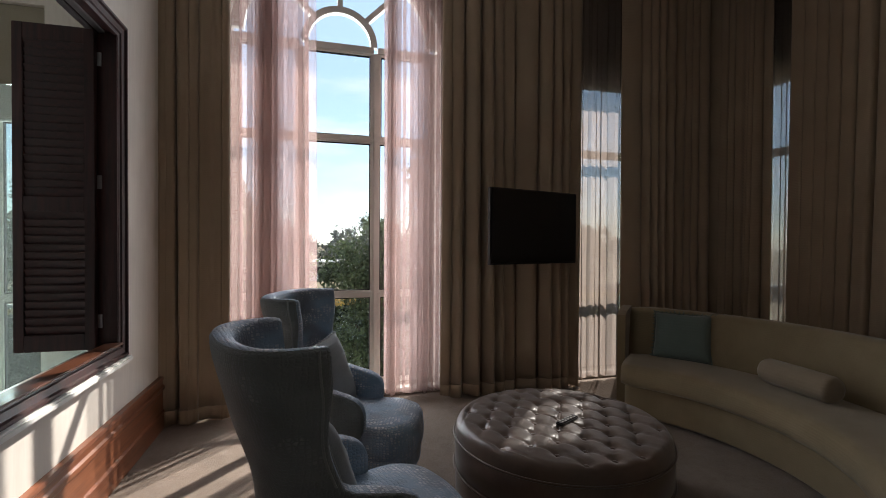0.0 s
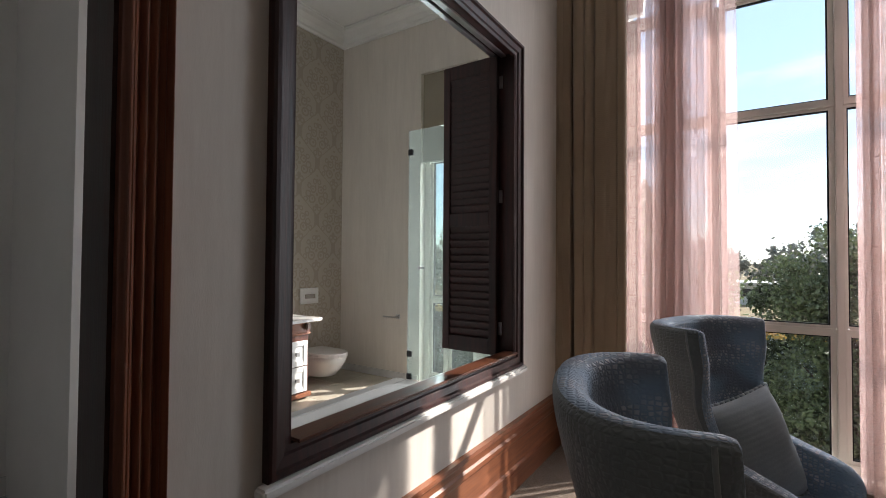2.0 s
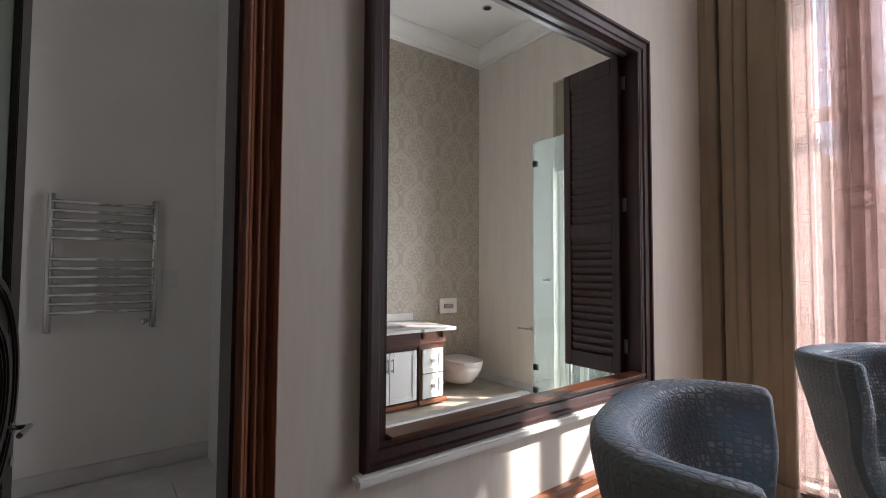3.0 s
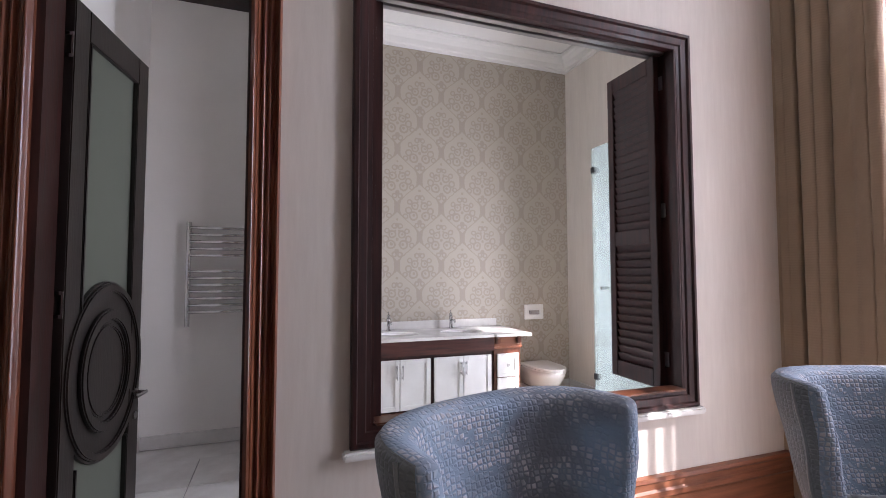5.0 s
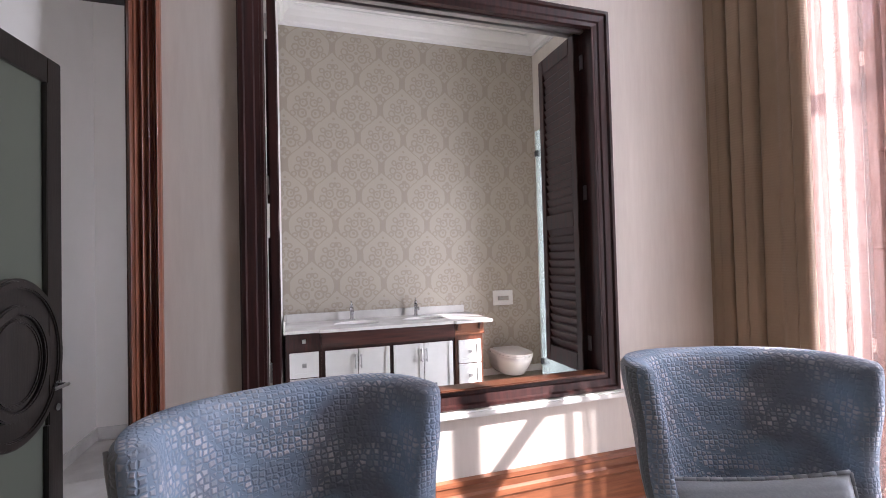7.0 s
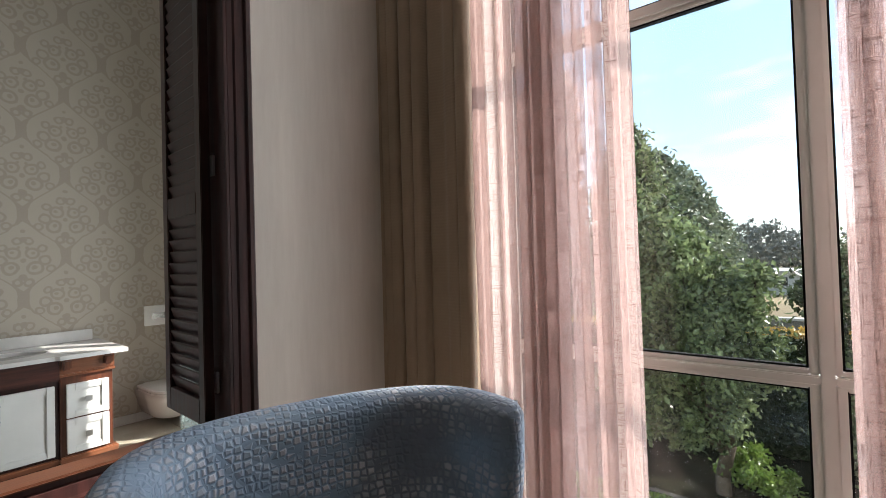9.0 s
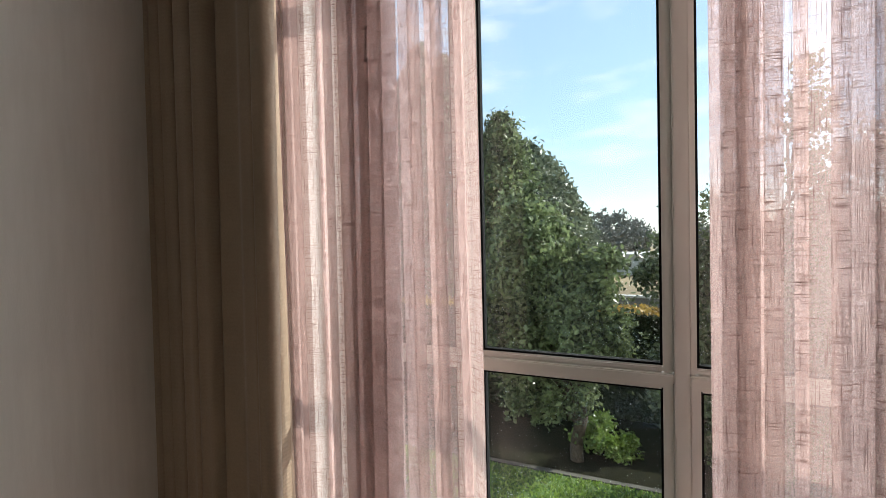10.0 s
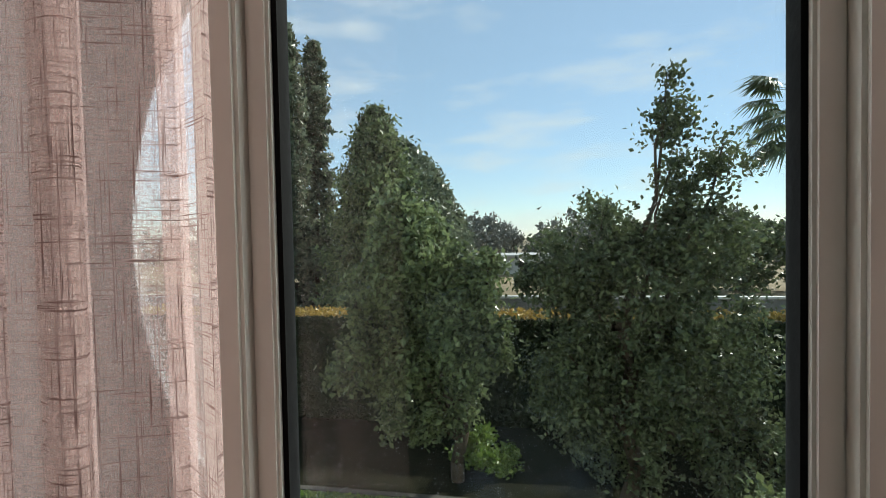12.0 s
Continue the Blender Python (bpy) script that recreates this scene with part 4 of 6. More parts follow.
G_D, G_S = "lined drapes round the sitting room", "sheer curtains"
L_D = "heavy taupe lined drape hanging to the carpet"
drape("drape", L_D, G_D, (-0.03, 4.56), (0.47, 4.67), 0.012, 4.30, 6, 0.085, M_DRAPE, 1, 0.004)
drape("drape", "heavy taupe lined drape behind the television", G_D, (2.28, 4.68), (3.72, 4.68), 0.012, 4.30, 11, 0.100, M_DRAPE, 2, 0.004)
drape("drape", L_D, G_D, (4.22, 4.68), (5.50, 4.66), 0.012, 4.30, 10, 0.095, M_DRAPE, 3, 0.004)
drape("drape", "taupe lined drape pulled aside over the side window", G_D, (5.46, 4.62), (5.44, 4.06), 0.012, 4.30, 6, 0.075, M_DRAPE, 4, 0.004, side=(-1, 0))
drape("drape", L_D, G_D, (5.44, 3.83), (5.44, 1.2), 0.012, 4.30, 19, 0.09, M_DRAPE, 5, 0.004, side=(-1, 0))
drape("drape", L_D, G_D, (5.44, 1.15), (5.44, -1.4), 0.012, 4.30, 20, 0.050, M_DRAPE, 6, 0.004, side=(-1, 0))
drape("sheer_curtain", "pinkish linen voile sheer with slubbed weave", G_S, (0.36, 4.80), (1.12, 4.80), 0.035, 4.30, 9, 0.045, M_SHEER, 11, nz=20, omega=0.024, bunch=(0.53, 1.3))
drape("sheer_curtain", "pinkish linen voile sheer with slubbed weave", G_S, (1.755, 4.80), (2.37, 4.80), 0.035, 4.30, 8, 0.045, M_SHEER, 12, nz=20, omega=0.024)
drape("sheer_curtain", "sheer over a narrow strip of window, shade put into its colour", G_S, (3.70, 4.80), (4.30, 4.81), 0.035, 4.30, 7, 0.034, M_SHEER_SHADED, 13, nz=20)
drape("sheer_curtain", "sheer over the side window, shade put into its colour", G_S, (5.57, 4.30), (5.57, 3.80), 0.035, 4.30, 6, 0.03, M_SHEER_SHADED, 14, nz=20, side=(-1, 0))
structure("trim_pelmet", boxes((0.01, 5.60, 4.60, 4.86, 4.305, 4.338)), M_DARK_Y, "plain dark curtain track board under the ceiling")
structure("trim_pelmet_east", boxes((5.38, 5.71, -1.5, 4.59, 4.305, 4.338)), M_DARK_Y, "plain dark curtain track board under the ceiling")

# ---- seating ----


def path_point(s, w, d, la):
    """Plan of the chair back: half an ellipse of half-width w and depth d, then straight arms; s in -1..1 of the arc, beyond that along the arms."""
    t = max(-1.0, min(1.0, s))
    a = t * math.pi / 2
    x, y = -d * math.cos(a) ** 0.62 if math.cos(a) > 1e-6 else 0.0, w * math.copysign(abs(math.sin(a)) ** 0.80, a)
    if abs(s) > 1:
        x += (abs(s) - 1) * la
    return x, y


def lerp_table(table, v):
    for (a, p), (b, q) in zip(table, table[1:]):
        if v <= b:
            k = (v - a) / (b - a)
            k = k * k * (3 - 2 * k)
            return p + (q - p) * k
    return table[-1][1]


REACH = [(0.17, 1.34), (0.54, 1.40), (0.60, 1.34), (0.66, 0.98), (0.80, 0.95), (1.00, 1.0), (1.14, 1.0)]
FLARE = [(0.17, 0.80), (0.60, 0.84), (0.90, 0.93), (1.14, 1.0)]
LEAN = [(0.17, 0.12), (0.50, 0.10), (1.14, 0.0)]


def chair(at, yaw, label):
    """Winged tub chair; it faces its own x axis, the chord between its wing tips passes over its base point."""
    ch = thing("wing_chair", at, label, "chair", "wing chairs facing the ottoman", yaw)

    def surf(gap):
        def fn(u, v):
            z = 0.17 + (1.14 - 0.17) * v
            r = lerp_table(REACH, z)
            s = (2 * u - 1) * r
            k = lerp_table(FLARE, z)
            x, y = path_point(s, 0.335 * k - gap, 0.29 * k - gap, 0.62)
            return (x + lerp_table(LEAN, z), y, z - (gap * 0.16 if v > 0.99 else 0))
        return fn

    bm = bmesh.new()
    shell(bm, surf(0.0), surf(0.075), 44, 22)
    bk = part("backrest", bm, M_CROC, ch, "blue scale-pattern back with wings", smooth=True)
    # outer faces take the darker, greyer copy, shade painted in
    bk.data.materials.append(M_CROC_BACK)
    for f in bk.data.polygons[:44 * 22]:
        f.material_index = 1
    subdivided(bk)
    for sg in (-1, 1):
        pts = []
        for i in range(13):
            z = 0.70 + 0.425 * i / 12
            k = lerp_table(FLARE, z)
            x, y = path_point(sg * (lerp_table(REACH, z) - 0.035), 0.335 * k - 0.001, 0.29 * k - 0.001, 0.62)
            pts.append(Vector((x + lerp_table(LEAN, z), y, z)))
        bm = bmesh.new()
        rings = [[bm.verts.new(p + Vector((0.0045 * math.cos(a), 0.0045 * math.sin(a), 0))) for a in (0, 1.05, 2.09, 3.14, 4.19, 5.24)] for p in pts]
        for a, b in zip(rings, rings[1:]):
            for i in range(6):
                bm.faces.new((a[i], a[(i + 1) % 6], b[(i + 1) % 6], b[i]))
        part("piping", bm, M_PILLOW, bk, smooth=True)
    bt = bmesh.new()
    bmesh.ops.create_uvsphere(bt, u_segments=10, v_segments=6, radius=0.015, matrix=Matrix.Diagonal((0.5, 1, 1, 1)))
    me = bpy.data.meshes.new("button")
    bt.to_mesh(me)
    bt.free()
    me.materials.append(M_CROC)
    for y, z in ((-0.15, 0.90), (0.0, 0.90), (0.15, 0.90), (-0.08, 0.74), (0.08, 0.74)):
        piece("button", me, bk, pose(-0.182 + 0.35 * y * y * 2 + 0.08 * (1 - z), y, z))
    # seat
    o = rounded([(-0.10, -0.265), (0.50, -0.285), (0.60, -0.20), (0.63, 0.0), (0.60, 0.20), (0.50, 0.285), (-0.10, 0.265)], 0.10, 5)
    prof = [(0.955, 0.0), (0.99, 0.02), (1.0, 0.07), (0.985, 0.12), (0.94, 0.155), (0.82, 0.175), (0.5, 0.19), (0.02, 0.195)]
    bm = bmesh.new()
    loops = [[bm.verts.new((0.26 + (x - 0.26) * k, y * k, 0.275 + h)) for x, y in o] for k, h in prof]
    for a, b in zip(loops, loops[1:]):
        for i in range(len(o)):
            bm.faces.new((a[i], a[(i + 1) % len(o)], b[(i + 1) % len(o)], b[i]))
    bm.faces.new(loops[0][::-1])
    bm.faces.new(loops[-1])
    part("seat", bm, M_CROC, ch, "padded blue scale-pattern seat", smooth=True)
    bm = bmesh.new()
    prism(bm, [(0.26 + (x - 0.26) * 0.95, y * 0.95, 0) for x, y in o], (0, 0, 0.19), (0, 0, 0.084))
    part("seat_rail", bm, M_CROC, ch)
    for x, y in ((0.50, -0.22), (0.50, 0.22), (-0.02, -0.18), (-0.02, 0.18)):
        bm = bmesh.new()
        rod(bm, (x + (0.03 if x > 0.2 else -0.03), y * 1.05, 0.0), (x, y, 0.195), 0.016, 0.026, 8)
        part("leg", bm, M_DARK, ch, "dark tapered timber leg")
    return ch


def cushion(name, at, rot, w, h, d, material, label, fringe=False):
    """Plump square cushion, thin at its corners and edge."""
    th = thing(name, at, label, "cushion", "scatter cushions")
    th.matrix_basis = pose(*at, *rot)

    def side(sg):
        def fn(u, v):
            a, b = 2 * u - 1, 2 * v - 1
            e = (1 - abs(a) ** 3.2) * (1 - abs(b) ** 3.2)
            px, pz = a * w / 2 * (1 - 0.05 * (1 - b * b)), b * h / 2 * (1 - 0.05 * (1 - a * a))
            wr = 0.006 * noise.noise(Vector((a * 3 + at[0] * 7, b * 3, sg)))
            return (px, sg * (d / 2 * max(0, e) ** 0.55 + wr * e), pz + h / 2)
        return fn

    bm = bmesh.new()
    sheet(bm, side(1), 18, 18)
    sheet(bm, side(-1), 18, 18)
    bmesh.ops.remove_doubles(bm, verts=bm.verts[:], dist=0.0015)
    part("cover", bm, material, th, smooth=True)
    bm = bmesh.new()
    edge = [side(1)(t, 0) for t in np.linspace(0, 1, 15)] + [side(1)(1, t) for t in np.linspace(0, 1, 15)] + [side(1)(t, 1) for t in np.linspace(1, 0, 15)] + [side(1)(0, t) for t in np.linspace(1, 0, 15)]
    for a, b in zip(edge, edge[1:]):
        if (Vector(a) - Vector(b)).length > 1e-4:
            rod(bm, (a[0], 0, a[2]), (b[0], 0, b[2]), 0.006, seg=6)
    if fringe:
        rnd = random.Random(5)
        for a in edge[::1]:
            q = Vector((a[0], 0, a[2]))
            o = (q - Vector((0, 0, h / 2))).normalized()
            rod(bm, q, q + o * rnd.uniform(0.015, 0.03), 0.008, 0.003, 5)
    part("edging", bm, material, th, smooth=True)
    return th


CH1, CH2 = (1.105, 2.245, 0.0), (1.168, 3.382, 0.0)
chair(CH1, 17, "blue scale-pattern wing chair with curved back and dark legs")
chair(CH2, -20, "blue scale-pattern wing chair standing beside the arched window")
cushion("scatter_cushion", (CH1[0] + 0.13, CH1[1] + 0.035, 0.44), (-18, 6, 106), 0.46, 0.43, 0.15, M_PILLOW, "pale grey-blue cushion propped in the wing chair")
cushion("scatter_cushion", (CH2[0] + 0.12, CH2[1] - 0.065, 0.44), (-18, -6, 60), 0.46, 0.43, 0.15, M_PILLOW, "pale grey-blue cushion in the chair by the window")

# ottoman
OT = (2.47, 2.88, 0.0)
ott = thing("round_ottoman", OT, "round taupe satin ottoman with buttoned tufted top", "ottoman")
OR = 0.585
part("base", lathe(bmesh.new(), [(OR - 0.012, 0.02), (OR - 0.005, 0.03), (OR - 0.002, 0.20), (OR - 0.012, 0.205), (OR - 0.012, 0.212), (OR, 0.22), (OR + 0.003, 0.37), (OR - 0.006, 0.375)], 72), M_SATIN, ott, smooth=True)
part("plinth", lathe(bmesh.new(), [(OR - 0.05, 0.0), (OR - 0.05, 0.022)], 48), M_DARK, ott)
for z in (0.207, 0.374):
    bm = bmesh.new()
    arc_sweep(bm, [(OR + 0.006 + 0.006 * math.cos(a), z + 0.006 * math.sin(a)) for a in (0, 1.05, 2.09, 3.14, 4.19, 5.24)], (0, 0), 0, 360, 72)
    part("piping", bm, M_SATIN, ott, smooth=True)
lattice = []
PX, PY = 0.150, 0.125
for j in range(-5, 6):
    for i in range(-5, 6):
        x, y = (i + (0.5 if j % 2 else 0)) * PX, j * PY
        if math.hypot(x, y) < OR - 0.06:
            lattice.append((x, y))


def tuft(u, v):
    r = OR * 1.0 * u ** 0.75
    a = 2 * math.pi * v
    x, y = r * math.cos(a), r * math.sin(a)
    edge = max(0.0, (r - (OR - 0.055)) / 0.055)
    z = 0.375 + 0.075 * math.sqrt(max(0.0, 1 - edge ** 2))
    d2 = min((x - p) ** 2 + (y - q) ** 2 for p, q in lattice)
    dip = 0.017 * math.exp(-d2 / 0.0009)
    s, t = x / PX + y / (2 * PY), x / PX - y / (2 * PY)
    crease = max(math.exp(-((abs(s - round(s))) / 0.055) ** 2), math.exp(-((abs(t - round(t))) / 0.055) ** 2))
    return (x, y, z - (dip + 0.006 * crease) * (1 - edge))


bm = bmesh.new()
sheet(bm, tuft, 62, 160)
bmesh.ops.remove_doubles(bm, verts=bm.verts[:], dist=0.0004)
top = part("tufted_top", bm, M_SATIN, ott, "diamond-tufted satin top", smooth=True)
bt = bmesh.new()
bmesh.ops.create_uvsphere(bt, u_segments=10, v_segments=6, radius=0.014, matrix=Matrix.Diagonal((1, 1, 0.55, 1)))
me = bpy.data.meshes.new("button")
bt.to_mesh(me)
bt.free()
me.materials.append(M_SATIN)
for x, y in lattice:
    piece("button", me, top, pose(x, y, 0.432))
rem = thing("remote_control", (2.49, 2.83, 0.447), "black television remote lying on the ottoman", "remote control", yaw=28)
part("body", boxes((-0.085, 0.085, -0.022, 0.022, 0.0, 0.018)), M_BLACK, rem, bevel=0.006)
kb = boxes((-0.012, 0.012, -0.012, 0.012, -0.001, 0.0015))
me = bpy.data.meshes.new("key")
kb.to_mesh(me)
kb.free()
me.materials.append(M_STEEL)
for i in range(5):
    for j in (-1, 1):
        piece("key", me, rem, pose(-0.06 + 0.028 * i, 0.009 * j, 0.0185) @ Matrix.Diagonal((0.35, 0.35, 1, 1)))

# curved sofa
SC = (2.58, 2.92)
sofa = thing("curved_sofa", (3.95, 2.8, 0.0), "curved beige velvet sofa with continuous low back", "sofa")
A0, A1 = 42, -62


def sofa_part(name, prof, r, a0, a1, n=40, soft=0.06, label=""):
    bm = arc_sweep(bmesh.new(), rounded(prof, r, 4), (SC[0] - 3.95, SC[1] - 2.8), a0, a1, n, soft)
    return part(name, bm, M_VELVET, sofa, label, smooth=True)


sofa_part("base", [(1.38, 0.02), (2.06, 0.02), (2.06, 0.33), (1.36, 0.33)], 0.03, A0 - 1, A1 + 1)
sofa_part("seat", [(1.29, 0.27), (1.86, 0.28), (1.86, 0.45), (1.50, 0.46), (1.30, 0.44)], 0.085, A0, A1, soft=0.10, label="deep rounded velvet seat")
sofa_part("backrest", [(1.80, 0.30), (2.08, 0.03), (2.12, 0.50), (2.10, 0.84), (1.92, 0.85), (1.84, 0.5)], 0.06, A0 + 1.2, A1 - 1.2, soft=0.04)


def wing(g):
    def fn(u, v):
        r = 1.66 + 0.36 * u
        a = radians(A0 + 1.0 + (2.4 if g else 0))
        return (SC[0] - 3.95 + r * math.cos(a), SC[1] - 2.8 + r * math.sin(a), 0.03 + (0.82 - 0.05 * (1 - u) ** 3) * v)
    return fn


part("end_panel", shell(bmesh.new(), wing(0), wing(1), 10, 8), M_VELVET, sofa, smooth=False)
cushion("scatter_cushion", (4.14, 3.78, 0.445), (-16, 0, -52), 0.46, 0.40, 0.15, M_TEAL, "grey-teal cushion with ruffled edge on the sofa", fringe=True)
cushion("scatter_cushion", (4.12, 2.10, 0.445), (-16, 0, -114), 0.44, 0.42, 0.15, M_PILLOW, "pale grey cushion leaning on the sofa back")
bol = thing("bolster_cushion", (4.22, 2.86, 0.455), "beige cylindrical bolster lying on the sofa seat", "cushion", "scatter cushions", yaw=-6)
bm = lathe(bmesh.new(), [(0.004, -0.25), (0.05, -0.252), (0.076, -0.243), (0.086, -0.22), (0.088, 0.0), (0.086, 0.22), (0.076, 0.243), (0.05, 0.252), (0.004, 0.25)], 24)
bmesh.ops.transform(bm, matrix=pose(0, 0, 0.087, 90, 0, 0), verts=bm.verts[:])
part("cover", bm, M_BOLSTER, bol, smooth=True)

# television on a swivel arm
tv = thing("television", (3.05, 4.31, 1.25), "black flat-screen television on a swivel wall arm", "television", yaw=16.4)
part("cabinet", boxes((-0.515, 0.515, 0.0, 0.045, 0.0, 0.655)), M_BLACK, tv, bevel=0.006)
part("screen", boxes((-0.503, 0.503, -0.003, 0.001, 0.016, 0.643)), M_SCREEN, tv, "unlit dark screen")
part("rear_housing", boxes((-0.36, 0.36, 0.045, 0.075, 0.08, 0.52)), M_BLACK, tv, bevel=0.012)
part("wall_arm", rod(rod(rod(bmesh.new(), (0.05, 0.06, 0.33), (0.22, 0.22, 0.33), 0.02), (0.22, 0.22, 0.33), (0.19, 0.52, 0.33), 0.02), (0.19, 0.52, 0.25), (0.19, 0.52, 0.41), 0.035), M_BLACK, tv)

# ---- bathroom ----
VX = -2.05
van = thing("vanity_cabinet", (-2.3, 3.0, BATH_FLOOR), "white and mahogany double vanity cabinet with drawer towers", "vanity")


def vbox(x0, x1, y0, y1, z0, z1):
    return (x0 + 2.3, x1 + 2.3, y0 - 3.0, y1 - 3.0, z0 - BATH_FLOOR, z1 - BATH_FLOOR)


ZB, ZT = 0.19, 0.832
part("carcass", boxes(vbox(-2.62, VX - 0.02, 2.42, 3.64, ZB, ZT), vbox(-2.62, VX - 0.05, 2.13, 3.93, BATH_FLOOR, ZB)), M_DARK, van)
part("drawer_tower", boxes(vbox(-2.62, VX - 0.03, 2.13, 2.42, ZB, ZT)), M_DARK, van, bevel=0.004)
part("drawer_tower", boxes(vbox(-2.62, VX + 0.0, 3.645, 3.925, ZB, ZT)), M_MAHOG, van, bevel=0.004)
part("plinth_moulding", boxes(vbox(-2.62, VX + 0.022, 3.64, 3.95, ZB - 0.02, ZB + 0.02), vbox(-2.62, VX + 0.005, 2.12, 3.64, ZB - 0.02, ZB + 0.015)), M_MAHOG_Y, van, bevel=0.006)
part("apron", boxes(vbox(VX - 0.02, VX + 0.03, 2.42, 3.64, 0.70, ZT)), M_DARK_Y, van, bevel=0.005)
part("capital", boxes(vbox(-2.62, VX + 0.02, 3.635, 3.94, 0.715, 0.735), vbox(-2.62, VX + 0.014, 3.64, 3.935, 0.735, ZT)), M_MAHOG_Y, van, bevel=0.006)
for y in (3.65, 3.87):
    part("corbel", boxes(vbox(VX + 0.014, VX + 0.045, y, y + 0.05, 0.76, ZT - 0.006)), M_MAHOG, van, bevel=0.01)


def panel_front(name, x, y0, y1, z0, z1, label):
    """Framed cabinet front with a sunk middle panel."""
    f = part(name, boxes(vbox(x, x + 0.012, y0, y1, z0, z1)), M_CABINET, van, label, bevel=0.002)
    b = 0.042
    part("front_frame", boxes(vbox(x + 0.012, x + 0.021, y0, y0 + b, z0, z1), vbox(x + 0.012, x + 0.021, y1 - b, y1, z0, z1), vbox(x + 0.012, x + 0.021, y0 + b, y1 - b, z0, z0 + b), vbox(x + 0.012, x + 0.021, y0 + b, y1 - b, z1 - b, z1)), M_CABINET, f, bevel=0.003)
    return f


def pull(front, x, y, z):
    bm = bmesh.new()
    for dz in (-0.045, 0.045):
        rod(bm, (x + 2.3, y - 3, z + dz - BATH_FLOOR), (x + 2.326, y - 3, z + dz - BATH_FLOOR), 0.006, seg=8)
        rod(bm, (x + 2.301, y - 3, z + dz - BATH_FLOOR), (x + 2.304, y - 3, z + dz - BATH_FLOOR), 0.011, seg=10)
    rod(bm, (x + 2.326, y - 3, z - 0.062 - BATH_FLOOR), (x + 2.326, y - 3, z + 0.062 - BATH_FLOOR), 0.006, seg=8)
    part("handle", bm, M_STEEL, front, "brushed steel bar handle")


for y0, y1 in ((2.455, 2.735), (2.74, 3.02), (3.055, 3.335), (3.34, 3.62)):
    f = panel_front("cabinet_door", VX - 0.018, y0, y1, 0.225, 0.665, "white panelled door")
    left_leaf = y0 in (2.455, 3.055)
    pull(f, VX + 0.004, (y1 - 0.022) if left_leaf else (y0 + 0.022), 0.56)
for y0, y1, x in ((2.16, 2.40, VX - 0.029), (3.675, 3.90, VX + 0.001)):
    for z0, z1 in ((0.225, 0.44), (0.45, 0.665)):
        f = panel_front("drawer", x, y0, y1, z0, z1, "white panelled drawer")
        yc, zc = (y0 + y1) / 2, (z0 + z1) / 2
        part("knob", boxes(vbox(x + 0.012, x + 0.03, yc - 0.012, yc + 0.012, zc - 0.012, zc + 0.012), vbox(x + 0.03, x + 0.037, yc - 0.018, yc + 0.018, zc - 0.018, zc + 0.018)), M_STEEL, f, "square steel knob")
part("knob", boxes(vbox(VX - 0.03, VX + 0.0, 2.265, 2.295, 0.745, 0.775)), M_STEEL, van, "square steel knob")

# worktop with breakfronts and two oval holes
top = thing("vanity_worktop", (-2.3, 3.0, 0.836), "white marble vanity worktop with upstand", "worktop")


def worktop_mesh():
    out = [(-2.625, 2.115), (-2.0, 2.115), (-2.0, 2.405), (-1.965, 2.405), (-1.965, 3.61), (-1.945, 3.63), (-1.945, 3.99), (-2.625, 3.99)]
    bm = bmesh.new()
    ov = [bm.verts.new((x + 2.3, y - 3, 0)) for x, y in out]
    es = [bm.edges.new((ov[i], ov[(i + 1) % len(ov)])) for i in range(len(ov))]
    for yc in BASINS:
        ring = [bm.verts.new((-2.28 + 0.165 * math.cos(2 * math.pi * i / 32) + 2.3, yc - 3 + 0.215 * math.sin(2 * math.pi * i / 32), 0)) for i in range(32)]
        es += [bm.edges.new((ring[i], ring[(i + 1) % 32])) for i in range(32)]
    bmesh.ops.triangle_fill(bm, use_beauty=True, use_dissolve=False, edges=es)
    ex = bmesh.ops.extrude_face_region(bm, geom=bm.faces[:])
    bmesh.ops.translate(bm, verts=[g for g in ex["geom"] if isinstance(g, bmesh.types.BMVert)], vec=(0, 0, 0.026))
    return bm


